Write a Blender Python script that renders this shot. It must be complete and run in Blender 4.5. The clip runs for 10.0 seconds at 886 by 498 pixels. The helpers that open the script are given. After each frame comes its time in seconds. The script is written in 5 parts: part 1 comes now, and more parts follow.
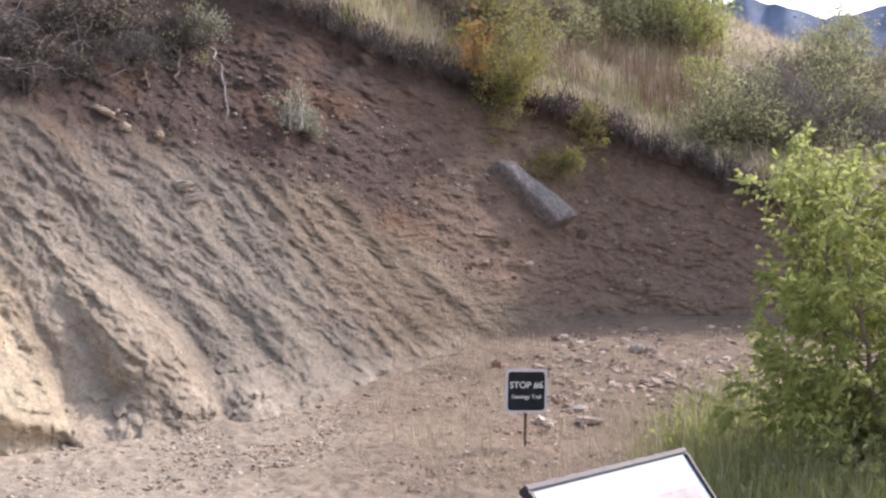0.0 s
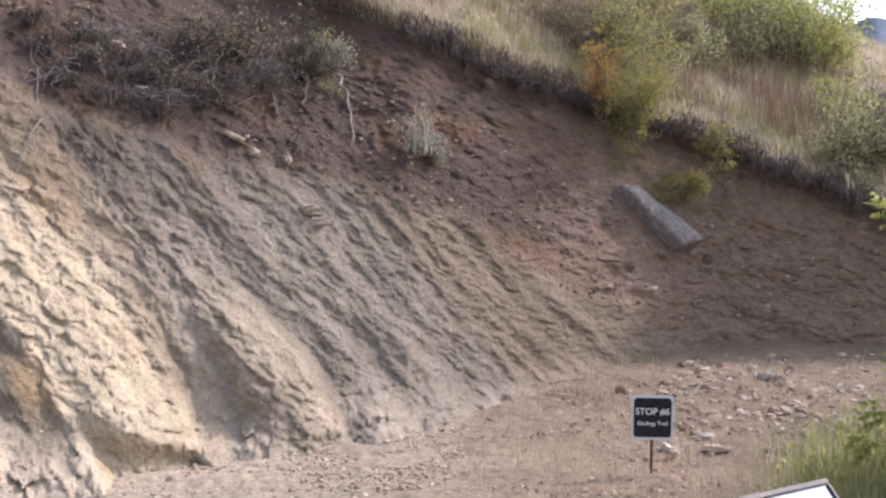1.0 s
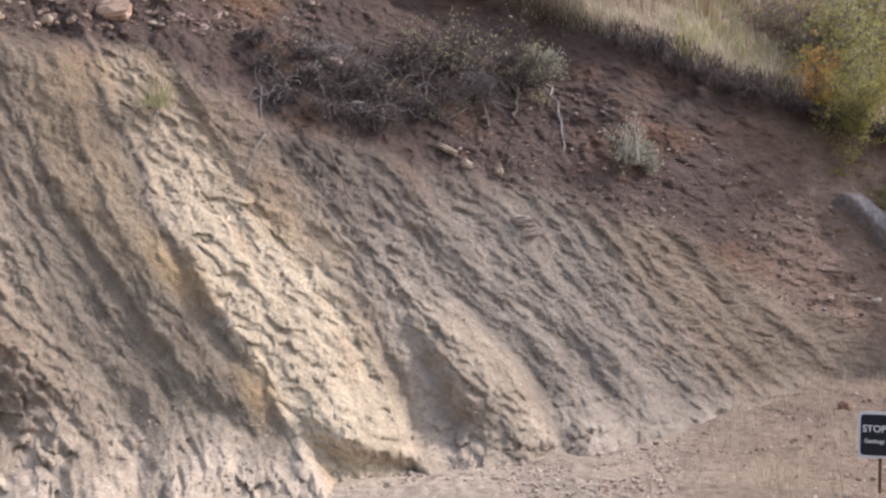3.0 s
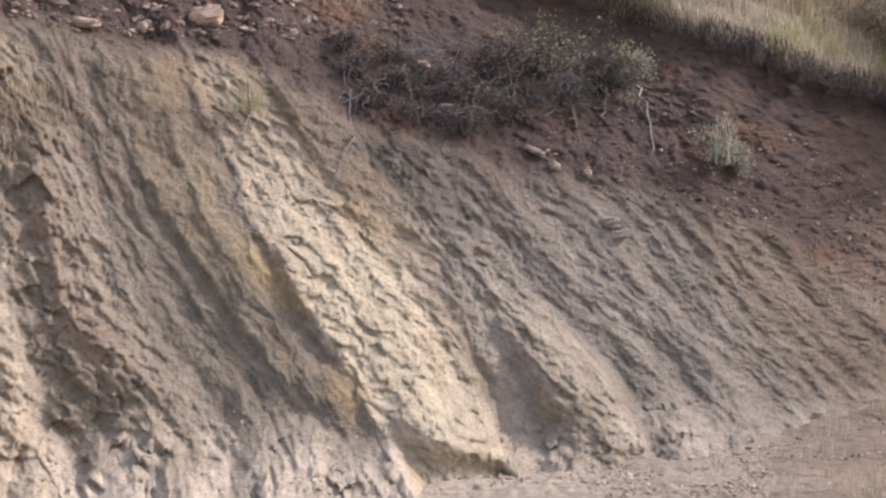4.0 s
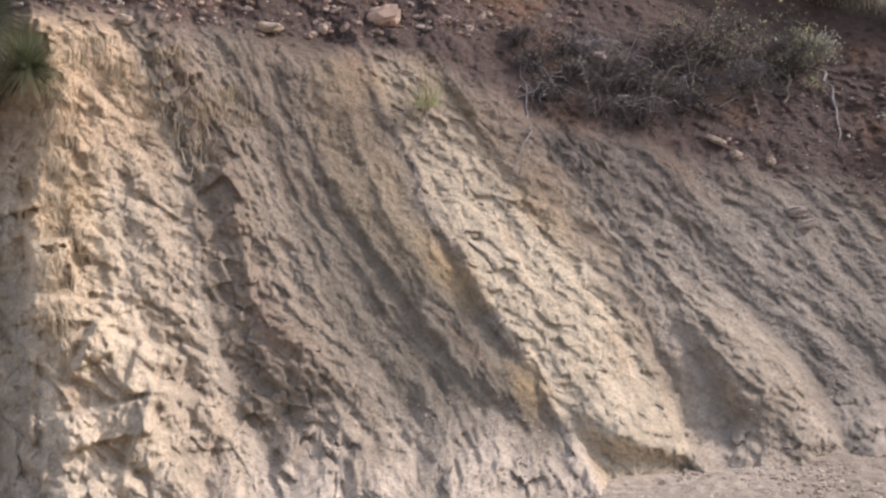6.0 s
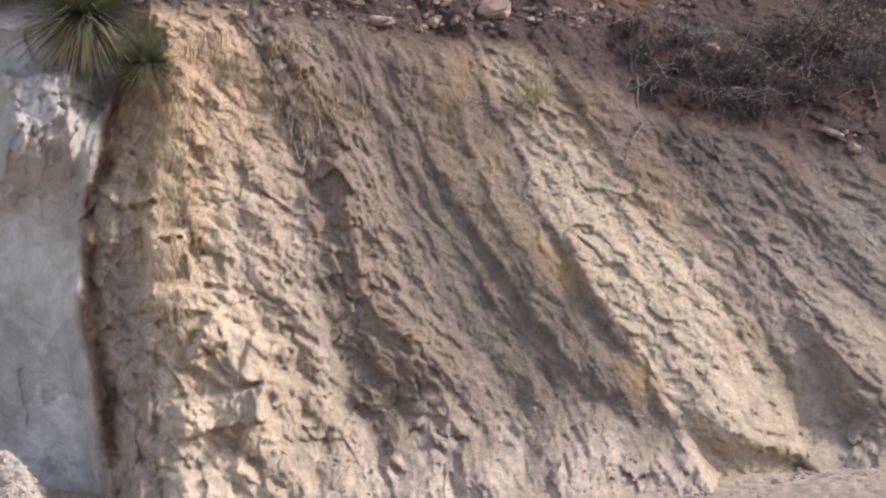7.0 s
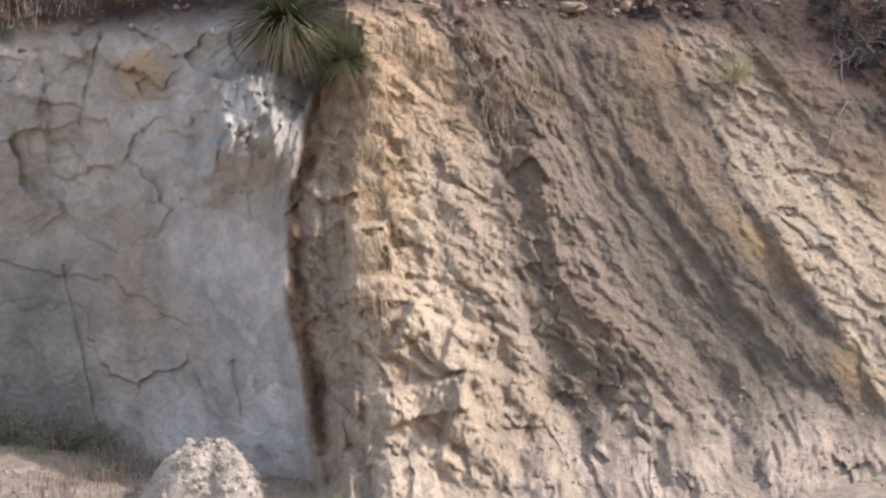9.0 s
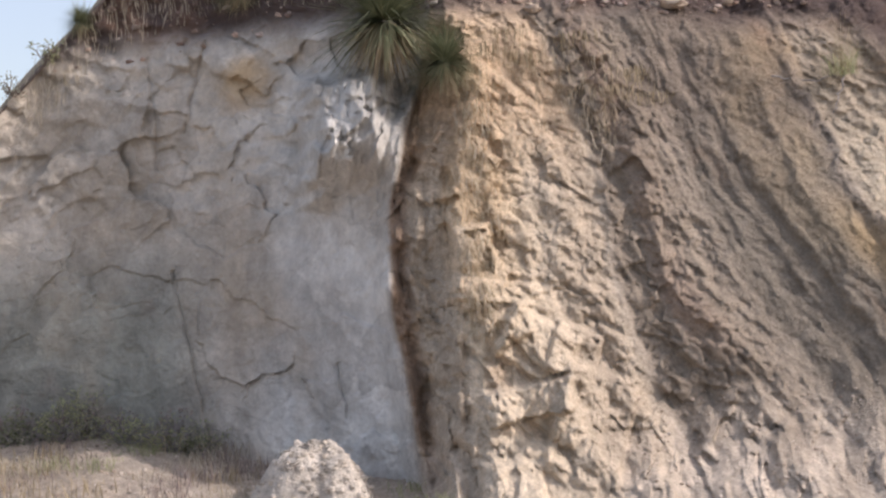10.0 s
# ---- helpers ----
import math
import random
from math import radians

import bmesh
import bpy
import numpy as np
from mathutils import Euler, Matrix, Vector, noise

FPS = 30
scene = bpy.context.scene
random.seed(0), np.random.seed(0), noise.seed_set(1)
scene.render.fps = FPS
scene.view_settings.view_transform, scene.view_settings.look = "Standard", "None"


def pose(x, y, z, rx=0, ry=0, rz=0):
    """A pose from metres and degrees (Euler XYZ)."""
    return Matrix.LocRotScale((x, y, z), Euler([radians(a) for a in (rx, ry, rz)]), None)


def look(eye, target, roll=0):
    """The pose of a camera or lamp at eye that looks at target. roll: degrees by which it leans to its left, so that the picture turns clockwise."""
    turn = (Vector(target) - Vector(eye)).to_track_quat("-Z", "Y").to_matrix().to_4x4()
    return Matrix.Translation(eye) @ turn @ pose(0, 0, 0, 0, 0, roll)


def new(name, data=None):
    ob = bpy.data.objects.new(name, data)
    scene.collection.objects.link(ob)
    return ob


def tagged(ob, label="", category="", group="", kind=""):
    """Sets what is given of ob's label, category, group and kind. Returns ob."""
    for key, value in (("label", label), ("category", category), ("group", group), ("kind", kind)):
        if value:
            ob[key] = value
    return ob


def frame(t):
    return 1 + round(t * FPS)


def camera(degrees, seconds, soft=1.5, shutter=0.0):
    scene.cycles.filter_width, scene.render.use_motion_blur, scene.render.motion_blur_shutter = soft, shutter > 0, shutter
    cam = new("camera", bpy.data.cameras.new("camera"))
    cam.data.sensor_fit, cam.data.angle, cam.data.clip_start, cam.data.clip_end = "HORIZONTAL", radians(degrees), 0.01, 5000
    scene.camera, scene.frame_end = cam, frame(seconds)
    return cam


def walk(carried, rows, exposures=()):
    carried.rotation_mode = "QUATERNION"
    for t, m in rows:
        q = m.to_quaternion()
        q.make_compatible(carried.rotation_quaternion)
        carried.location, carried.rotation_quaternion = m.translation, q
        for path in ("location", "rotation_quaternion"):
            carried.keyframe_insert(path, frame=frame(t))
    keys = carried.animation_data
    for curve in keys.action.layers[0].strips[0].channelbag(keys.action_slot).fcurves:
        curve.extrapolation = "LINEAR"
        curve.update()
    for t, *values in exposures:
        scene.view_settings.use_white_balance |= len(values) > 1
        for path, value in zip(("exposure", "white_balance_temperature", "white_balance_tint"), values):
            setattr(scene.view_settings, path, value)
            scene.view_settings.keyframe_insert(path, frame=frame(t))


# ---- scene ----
# ---- camera and its path ----
cam = camera(39.23, 10.0, soft=2.4)
EYE = 1.6
ROWS = [
    (0.0, 0.156, 0.032, 0.00, -1.50, 0.00),
    (0.5, 0.136, 0.031, 2.96, -0.96, 0.14),
    (1.0, 0.118, 0.030, 5.49, -0.40, -0.10),
    (1.5, 0.100, 0.028, 8.06, -0.40, -0.09),
    (2.0, 0.084, 0.025, 10.35, -0.48, 0.08),
    (2.5, 0.068, 0.022, 12.71, -0.20, 0.10),
    (3.0, 0.054, 0.018, 14.88, 0.09, 0.06),
    (3.2, 0.048, 0.017, 15.76, 0.14, 0.09),
    (4.5, 0.017, 0.007, 20.41, 0.05, 0.32),
    (5.0, 0.005, 0.002, 22.22, -0.20, 0.77),
    (5.5, -0.011, -0.005, 24.69, 0.03, 1.02),
    (5.7, -0.016, -0.007, 25.45, 0.05, 1.04),
    (7.0, -0.053, -0.027, 31.53, -0.25, 0.59),
    (7.5, -0.065, -0.035, 33.57, -0.26, 0.78),
    (8.0, -0.077, -0.043, 35.67, -0.30, 1.41),
    (8.5, -0.089, -0.053, 37.91, -0.37, 1.42),
    (9.0, -0.102, -0.063, 40.21, -0.59, 1.91),
    (9.5, -0.115, -0.074, 42.72, -0.52, 2.37),
    (10.0, -0.125, -0.084, 44.72, -0.33, 2.70),
]
walk(cam, [(t, pose(x, y, EYE, 90 + pitch, lean, yaw)) for t, x, y, yaw, pitch, lean in ROWS], [(0.0, 0.57, 6470, 16), (3.0, 0.39, 6470, 16), (5.0, 0.25, 6470, 16), (10.0, 0.16, 6470, 16)])

# ---- sky, sun, exposure ----
SUN_AZ, SUN_EL = 51.0, 38.0          # degrees to the right of +y, and above the horizon
world = bpy.data.worlds.new("sky")
scene.world = world
world.use_nodes = True
wn = world.node_tree.nodes
sky = wn.new("ShaderNodeTexSky")
sky.sky_type = "NISHITA"
sky.sun_disc = False
sky.sun_elevation = radians(SUN_EL)
sky.sun_rotation = radians(SUN_AZ)
sky.dust_density = 3.0
wn["Background"].inputs["Strength"].default_value = 0.15
haze = wn.new("ShaderNodeVectorMath")      # thin white cloud over the whole sky
haze.operation = "ADD"
haze.inputs[1].default_value = (1.65, 1.65, 1.6)
world.node_tree.links.new(sky.outputs["Color"], haze.inputs[0])
world.node_tree.links.new(haze.outputs["Vector"], wn["Background"].inputs["Color"])
sun = new("sun", bpy.data.lights.new("sun", "SUN"))
sun.data.energy = 2.75
sun.data.angle = radians(0.6)
sun.data.color = (1.0, 0.935, 0.875)
sx, sy = math.sin(radians(SUN_AZ)) * math.cos(radians(SUN_EL)), math.cos(radians(SUN_AZ)) * math.cos(radians(SUN_EL))
sun.matrix_world = look((0, 0, 30), (-sx, -sy, 30 - math.sin(radians(SUN_EL))))

# ---- small tools ----
rng = np.random.default_rng(7)


def hashed(ix, iy, seed):
    h = (ix.astype(np.int64) * 374761393 + iy.astype(np.int64) * 668265263 + seed * 974711) & 0xFFFFFFFF
    h = ((h ^ (h >> 13)) * 1274126177) & 0xFFFFFFFF
    h = h ^ (h >> 16)
    return (h & 0xFFFFFF) / float(0xFFFFFF)


def vn(x, y, seed=0):
    """Smooth gradient noise, about -1 to 1."""
    x, y = np.broadcast_arrays(np.asarray(x, float), np.asarray(y, float))
    x, y = 0.9397 * x - 0.342 * y + 3.7, 0.342 * x + 0.9397 * y - 8.2
    ix, iy = np.floor(x), np.floor(y)
    fx, fy = x - ix, y - iy
    wx, wy = fx * fx * fx * (fx * (6 * fx - 15) + 10), fy * fy * fy * (fy * (6 * fy - 15) + 10)

    def corner(dx, dy):
        a = 2 * np.pi * hashed(ix + dx, iy + dy, seed)
        return np.cos(a) * (fx - dx) + np.sin(a) * (fy - dy)

    a, b, c, d = corner(0, 0), corner(1, 0), corner(0, 1), corner(1, 1)
    return 1.5 * (a + (b - a) * wx + (c - a) * wy + (a - b - c + d) * wx * wy)


def fbm(x, y, octaves=4, seed=0, gain=0.5):
    total, amp, size = 0.0, 1.0, 0.0
    for o in range(octaves):
        total = total + amp * vn(x * 2 ** o + 17.3 * o, y * 2 ** o - 9.1 * o, seed + 31 * o)
        size += amp
        amp *= gain
    return total / size


def ridged(x, y, octaves=4, seed=0, gain=0.55):
    """Sharp-crested noise, 0 to 1."""
    total, amp, size = 0.0, 1.0, 0.0
    for o in range(octaves):
        total = total + amp * (1 - np.abs(vn(x * 2 ** o + 5.7 * o, y * 2 ** o + 3.1 * o, seed + 37 * o)) * 1.6)
        size += amp
        amp *= gain
    return np.clip(total / size, -0.6, 1)


def cells(x, y, seed=0):
    """Cell noise: nearest distance, gap to the second, the cell's own number, and the offset from its middle."""
    x, y = np.broadcast_arrays(np.asarray(x, float), np.asarray(y, float))
    ix, iy = np.floor(x), np.floor(y)
    f1, f2 = np.full(x.shape, 9.0), np.full(x.shape, 9.0)
    own, ox, oy = np.zeros(x.shape), np.zeros(x.shape), np.zeros(x.shape)
    for dx in (-1, 0, 1):
        for dy in (-1, 0, 1):
            cx, cy = ix + dx, iy + dy
            ex = x - cx - hashed(cx, cy, seed)
            ey = y - cy - hashed(cx, cy, seed + 5)
            d = np.sqrt(ex * ex + ey * ey)
            near = d < f1
            f2 = np.where(near, f1, np.minimum(f2, d))
            own = np.where(near, hashed(cx, cy, seed + 11), own)
            ox, oy = np.where(near, ex, ox), np.where(near, ey, oy)
            f1 = np.where(near, d, f1)
    return f1, f2 - f1, own, ox, oy


def facet(x, y, seed=0, lift=1.0):
    """Broken, flat-faced relief: every cell is a small plane with its own height and tilt."""
    _, _, own, ox, oy = cells(x, y, seed)
    return lift * (own - 0.5) + 1.6 * ((own * 57.31) % 1 - 0.5) * ox + 1.6 * ((own * 91.73) % 1 - 0.5) * oy


def tri(x, y, seed=0):
    """Unbroken relief of flat triangular faces, -0.5 to 0.5."""
    x, y = np.broadcast_arrays(np.asarray(x, float), np.asarray(y, float))
    x, y = 0.88 * x + 0.31 * y, 1.02 * y - 0.42 * x
    ix, iy = np.floor(x), np.floor(y)
    fx, fy = x - ix, y - iy
    a, d = hashed(ix, iy, seed), hashed(ix + 1, iy + 1, seed)
    b, c = hashed(ix + 1, iy, seed), hashed(ix, iy + 1, seed)
    return np.where(fx > fy, a + (b - a) * fx + (d - b) * fy, a + (c - a) * fy + (d - c) * fx) - 0.5


def step(a, b, x):
    t = np.clip((np.asarray(x, float) - a) / (b - a), 0, 1)
    return t * t * (3 - 2 * t)


def mesh_of(name, verts, faces, tint=None, smooth=True):
    """A mesh from arrays: verts n x 3, faces m x 3 or m x 4, tint n x 3."""
    verts, faces = np.asarray(verts, np.float32), np.asarray(faces, np.int32)
    me = bpy.data.meshes.new(name)
    k = faces.shape[1]
    me.vertices.add(len(verts))
    me.vertices.foreach_set("co", verts.ravel())
    me.loops.add(faces.size)
    me.loops.foreach_set("vertex_index", faces.ravel())
    me.polygons.add(len(faces))
    me.polygons.foreach_set("loop_start", np.arange(0, faces.size, k, dtype=np.int32))
    me.polygons.foreach_set("use_smooth", np.full(len(faces), smooth))
    if tint is not None:
        layer = me.attributes.new("tint", "FLOAT_COLOR", "POINT")
        layer.data.foreach_set("color", np.c_[tint, np.ones(len(verts))].astype(np.float32).ravel())
    me.update(calc_edges=True)
    return me


def mesh_part(name, me, material, parent=None, label=""):
    ob = new(name, me)
    me.materials.append(material)
    if parent is not None:
        ob.parent = parent
    if label:
        ob["label"] = label
    return ob


def part(name, bm, material, parent=None, label="", smooth=False):
    me = bpy.data.meshes.new(name)
    for f in bm.faces:
        f.smooth = smooth
    bm.to_mesh(me)
    bm.free()
    return mesh_part(name, me, material, parent, label)


def thing(name, place, label, category, group="", kind=""):
    ob = new(name)
    ob.matrix_basis = place if isinstance(place, Matrix) else Matrix.Translation(place)
    ob.empty_display_size = 0.1
    return tagged(ob, label, category, group, kind)


def grid_faces(nu, nv):
    i = np.arange(nu - 1)[:, None] * nv + np.arange(nv - 1)[None, :]
    return np.stack([i, i + 1, i + nv + 1, i + nv], -1).reshape(-1, 4)


def tubes(lines, sides=5):
    """Tapered tubes along lines of (points k x 3, radii k): verts and quads."""
    vs, fs, base = [], [], 0
    ring = np.arange(sides) * 2 * np.pi / sides
    for pts, rad in lines:
        pts, rad = np.asarray(pts, float), np.asarray(rad, float)
        k = len(pts)
        tan = np.gradient(pts, axis=0)
        tan /= np.linalg.norm(tan, axis=1)[:, None] + 1e-9
        ref = np.where(np.abs(tan[:, 2:3]) < 0.9, [[0, 0, 1.0]], [[1.0, 0, 0]])
        u = np.cross(tan, ref)
        u /= np.linalg.norm(u, axis=1)[:, None] + 1e-9
        w = np.cross(tan, u)
        p = pts[:, None] + rad[:, None, None] * (np.cos(ring)[None, :, None] * u[:, None] + np.sin(ring)[None, :, None] * w[:, None])
        vs.append(p.reshape(-1, 3))
        i = np.arange(k - 1)[:, None] * sides + np.arange(sides)[None, :]
        j = np.arange(k - 1)[:, None] * sides + (np.arange(sides)[None, :] + 1) % sides
        fs.append(base + np.stack([i, j, j + sides, i + sides], -1).reshape(-1, 4))
        base += k * sides
    return np.concatenate(vs), np.concatenate(fs)


def leaves(at, along, length, width, fold=0.25):
    """Folded leaves of two quads each, from their bases: verts and quads."""
    n = len(at)
    along = along / (np.linalg.norm(along, axis=1)[:, None] + 1e-9)
    side = np.cross(along, rng.normal(size=(n, 3)))
    side /= np.linalg.norm(side, axis=1)[:, None] + 1e-9
    up = np.cross(side, along)
    length, width = np.broadcast_to(length, n)[:, None], np.broadcast_to(width, n)[:, None]
    mid, tip = at + along * length * 0.45, at + along * length - up * length * 0.12
    a = mid + side * width * 0.5 + up * width * fold
    b = mid - side * width * 0.5 + up * width * fold
    v = np.stack([at, a, tip, b], 1).reshape(-1, 3)
    i = np.arange(n) * 4
    f = np.concatenate([np.stack([i, i + 1, i + 2], 1), np.stack([i, i + 2, i + 3], 1)])
    return v, f


def blades(at, height, lean, width, bend=0.5, spread=None):
    """Grass blades of three joints: verts and tris."""
    n = len(at)
    ang = rng.uniform(0, 2 * np.pi, n) if spread is None else spread
    out = np.stack([np.cos(ang), np.sin(ang), np.zeros(n)], 1)
    side = np.stack([-np.sin(ang), np.cos(ang), np.zeros(n)], 1)
    height, lean, width = (np.broadcast_to(q, n)[:, None] for q in (height, lean, width))
    p1 = at + np.array([0, 0, 1.0]) * height * 0.55 + out * lean * height * 0.35
    p2 = at + np.array([0, 0, 1.0]) * height * (1 - 0.25 * lean * bend * 2) + out * lean * height
    v = np.stack([at - side * width / 2, at + side * width / 2, p1 + side * width * 0.35, p1 - side * width * 0.35, p2], 1).reshape(-1, 3)
    i = np.arange(n) * 5
    f = np.concatenate([np.stack([i, i + 1, i + 2], 1), np.stack([i, i + 2, i + 3], 1), np.stack([i + 3, i + 2, i + 4], 1)])
    return v, f


def stone_verts(n_lat=5, n_lon=7, seed=0):
    r = np.random.default_rng(seed)
    v, f = [(0, 0, -1)], []
    for i in range(1, n_lat):
        th = -np.pi / 2 + np.pi * i / n_lat
        for j in range(n_lon):
            ph = 2 * np.pi * (j + 0.5 * (i % 2)) / n_lon
            k = 1 + r.uniform(-0.28, 0.22)
            v.append((k * np.cos(th) * np.cos(ph), k * np.cos(th) * np.sin(ph), k * np.sin(th)))
    v.append((0, 0, 1))
    top = len(v) - 1
    for j in range(n_lon):
        f.append((0, 1 + (j + 1) % n_lon, 1 + j))
        f.append((top, top - n_lon + j, top - n_lon + (j + 1) % n_lon))
    for i in range(n_lat - 2):
        for j in range(n_lon):
            a, b = 1 + i * n_lon + j, 1 + i * n_lon + (j + 1) % n_lon
            f.append((a, b, b + n_lon))
            f.append((a, b + n_lon, a + n_lon))
    return np.array(v, float), np.array(f)


def flat_turned(n):
    """Turns about the upright, with a little tilt."""
    a, b, c = rng.uniform(0, 2 * np.pi, n), rng.normal(size=n) * 0.25, rng.normal(size=n) * 0.25
    z, o = np.zeros(n), np.ones(n)
    spin = np.stack([np.cos(a), -np.sin(a), z, np.sin(a), np.cos(a), z, z, z, o], 1).reshape(-1, 3, 3)
    tip = np.stack([o, z, b, z, o, c, -b, -c, o], 1).reshape(-1, 3, 3)
    return spin @ tip


def rubble(at, size):
    """Many small angular stones: verts and tris."""
    vs, fs, base = [], [], 0
    for k in range(6):
        pick = np.arange(len(at))[k::6]
        if not len(pick):
            continue
        v, f = stone_verts(4, 5, 40 + k)
        v = v * [1.0, 0.75, 0.42]
        m = flat_turned(len(pick))
        p = np.einsum("nij,kj->nki", m, v) * size[pick][:, None, None] + at[pick][:, None]
        vs.append(p.reshape(-1, 3))
        fs.append((f[None] + base + np.arange(len(pick))[:, None, None] * len(v)).reshape(-1, 3))
        base += p.shape[0] * p.shape[1]
    return np.concatenate(vs), np.concatenate(fs)


# ---- materials ----
def material(name, rough=0.9):
    m = bpy.data.materials.new(name)
    m.use_nodes = True
    n = m.node_tree.nodes
    n["Principled BSDF"].inputs["Roughness"].default_value = rough
    n["Principled BSDF"].inputs["Specular IOR Level"].default_value = 0.25
    return m, n, m.node_tree.links, n["Principled BSDF"]


def noise_node(n, l, scale, detail=6, rough=0.6, coords=None):
    t = n.new("ShaderNodeTexNoise")
    t.inputs["Scale"].default_value = scale
    t.inputs["Detail"].default_value = detail
    t.inputs["Roughness"].default_value = rough
    if coords is not None:
        l.new(coords, t.inputs["Vector"])
    return t.outputs["Fac"]


def mapped(n, l, value, a, b, c, d):
    r = n.new("ShaderNodeMapRange")
    for key, x in zip(("From Min", "From Max", "To Min", "To Max"), (a, b, c, d)):
        r.inputs[key].default_value = x
    l.new(value, r.inputs["Value"])
    return r.outputs["Result"]


def times_colour(n, l, colour, fac):
    mul = n.new("ShaderNodeVectorMath")
    mul.operation = "SCALE"
    l.new(colour, mul.inputs[0])
    l.new(fac, mul.inputs["Scale"])
    return mul.outputs["Vector"]


def earth(name, grain=45.0, coarse=6.0, bump=0.5, dist=0.02, rough=0.95, vary=0.28, chips=0.0, mottle=0.15):
    """Rock or soil whose ground colour comes from the surface's own tint, with grain, chips and mottling at several sizes."""
    m, n, l, b = material(name, rough)
    at = n.new("ShaderNodeAttribute")
    at.attribute_name = "tint"
    geo = n.new("ShaderNodeNewGeometry")
    fine = noise_node(n, l, grain, 8, 0.7, geo.outputs["Position"])
    middle = noise_node(n, l, grain * 0.32, 9, 0.72, geo.outputs["Position"])
    wide = noise_node(n, l, coarse, 6, 0.6, geo.outputs["Position"])
    c = times_colour(n, l, at.outputs["Color"], mapped(n, l, fine, 0.25, 0.75, 1 - vary, 1 + vary))
    c = times_colour(n, l, c, mapped(n, l, middle, 0.3, 0.7, 1 - mottle, 1 + mottle))
    c = times_colour(n, l, c, mapped(n, l, wide, 0.3, 0.7, 0.82, 1.18))
    l.new(c, b.inputs["Base Color"])
    bp = n.new("ShaderNodeBump")
    bp.inputs["Strength"].default_value = bump
    bp.inputs["Distance"].default_value = dist
    l.new(fine, bp.inputs["Height"])
    if chips:
        warp = n.new("ShaderNodeVectorMath")
        warp.operation = "MULTIPLY_ADD"
        wn_col = n.new("ShaderNodeTexNoise")
        wn_col.inputs["Scale"].default_value = 9.0
        wn_col.inputs["Detail"].default_value = 4.0
        l.new(geo.outputs["Position"], wn_col.inputs["Vector"])
        l.new(wn_col.outputs["Color"], warp.inputs[0])
        warp.inputs[1].default_value = (0.14, 0.14, 0.14)
        l.new(geo.outputs["Position"], warp.inputs[2])
        vor = n.new("ShaderNodeTexVoronoi")
        vor.inputs["Scale"].default_value = grain * 0.34
        vor.inputs["Detail"].default_value = 2.0
        l.new(warp.outputs["Vector"], vor.inputs["Vector"])
        both = n.new("ShaderNodeMath")
        both.operation = "MULTIPLY_ADD"
        l.new(middle, both.inputs[0])
        both.inputs[1].default_value = 2.2
        l.new(vor.outputs["Distance"], both.inputs[2])
        second = n.new("ShaderNodeBump")
        second.inputs["Strength"].default_value = 1.0
        second.inputs["Distance"].default_value = chips
        l.new(both.outputs[0], second.inputs["Height"])
        l.new(second.outputs["Normal"], bp.inputs["Normal"])
    l.new(bp.outputs["Normal"], b.inputs["Normal"])
    return m


def plain(name, colour, rough=0.6, metal=0.0, vary=0.15, scale=30.0, bump=0.1):
    m, n, l, b = material(name, rough)
    b.inputs["Metallic"].default_value = metal
    geo = n.new("ShaderNodeNewGeometry")
    f = noise_node(n, l, scale, 5, 0.6, geo.outputs["Position"])
    rgb = n.new("ShaderNodeRGB")
    rgb.outputs[0].default_value = (*colour, 1)
    l.new(times_colour(n, l, rgb.outputs[0], mapped(n, l, f, 0.3, 0.7, 1 - vary, 1 + vary)), b.inputs["Base Color"])
    bp = n.new("ShaderNodeBump")
    bp.inputs["Strength"].default_value = bump
    bp.inputs["Distance"].default_value = 0.01
    l.new(f, bp.inputs["Height"])
    l.new(bp.outputs["Normal"], b.inputs["Normal"])
    return m


def foliage(name, low, high, through_light=0.35, rough=0.55):
    """Leaves or blades: each one takes its own colour between two, and lets some light through."""
    m, n, l, b = material(name, rough)
    geo = n.new("ShaderNodeNewGeometry")
    mix = n.new("ShaderNodeMix")
    mix.data_type = "RGBA"
    mix.inputs["A"].default_value = (*low, 1)
    mix.inputs["B"].default_value = (*high, 1)
    l.new(geo.outputs["Random Per Island"], mix.inputs["Factor"])
    l.new(mix.outputs["Result"], b.inputs["Base Color"])
    tr = n.new("ShaderNodeBsdfTranslucent")
    l.new(mix.outputs["Result"], tr.inputs["Color"])
    add = n.new("ShaderNodeMixShader")
    add.inputs[0].default_value = through_light
    l.new(b.outputs[0], add.inputs[1])
    l.new(tr.outputs[0], add.inputs[2])
    l.new(add.outputs[0], n["Material Output"].inputs["Surface"])
    return m


M_ROCK = earth("weathered_sandstone", 42.0, 5.0, 0.6, 0.022, vary=0.27, chips=0.008, mottle=0.24)
M_WALL = earth("pale_sandstone", 24.0, 2.2, 0.5, 0.02, vary=0.14, chips=0.012, mottle=0.14)
M_GROUND = earth("dry_dirt", 55.0, 7.0, 0.6, 0.025, chips=0.005, mottle=0.25)
M_HILL = earth("hill_soil", 30.0, 3.0, 0.6, 0.03)
M_STONE = earth("loose_stone", 60.0, 12.0, 0.4, 0.01)
M_BARK = plain("grey_bark", (0.2, 0.16, 0.13), 0.9, vary=0.3, scale=40)
M_BRUSH = plain("dark_dead_wood", (0.11, 0.09, 0.085), 0.9, vary=0.35, scale=40)
M_DEAD = plain("bleached_twig", (0.27, 0.245, 0.24), 0.9, vary=0.3, scale=40)
M_LEAF = foliage("box_elder_leaf", (0.24, 0.29, 0.09), (0.50, 0.52, 0.22), 0.6)
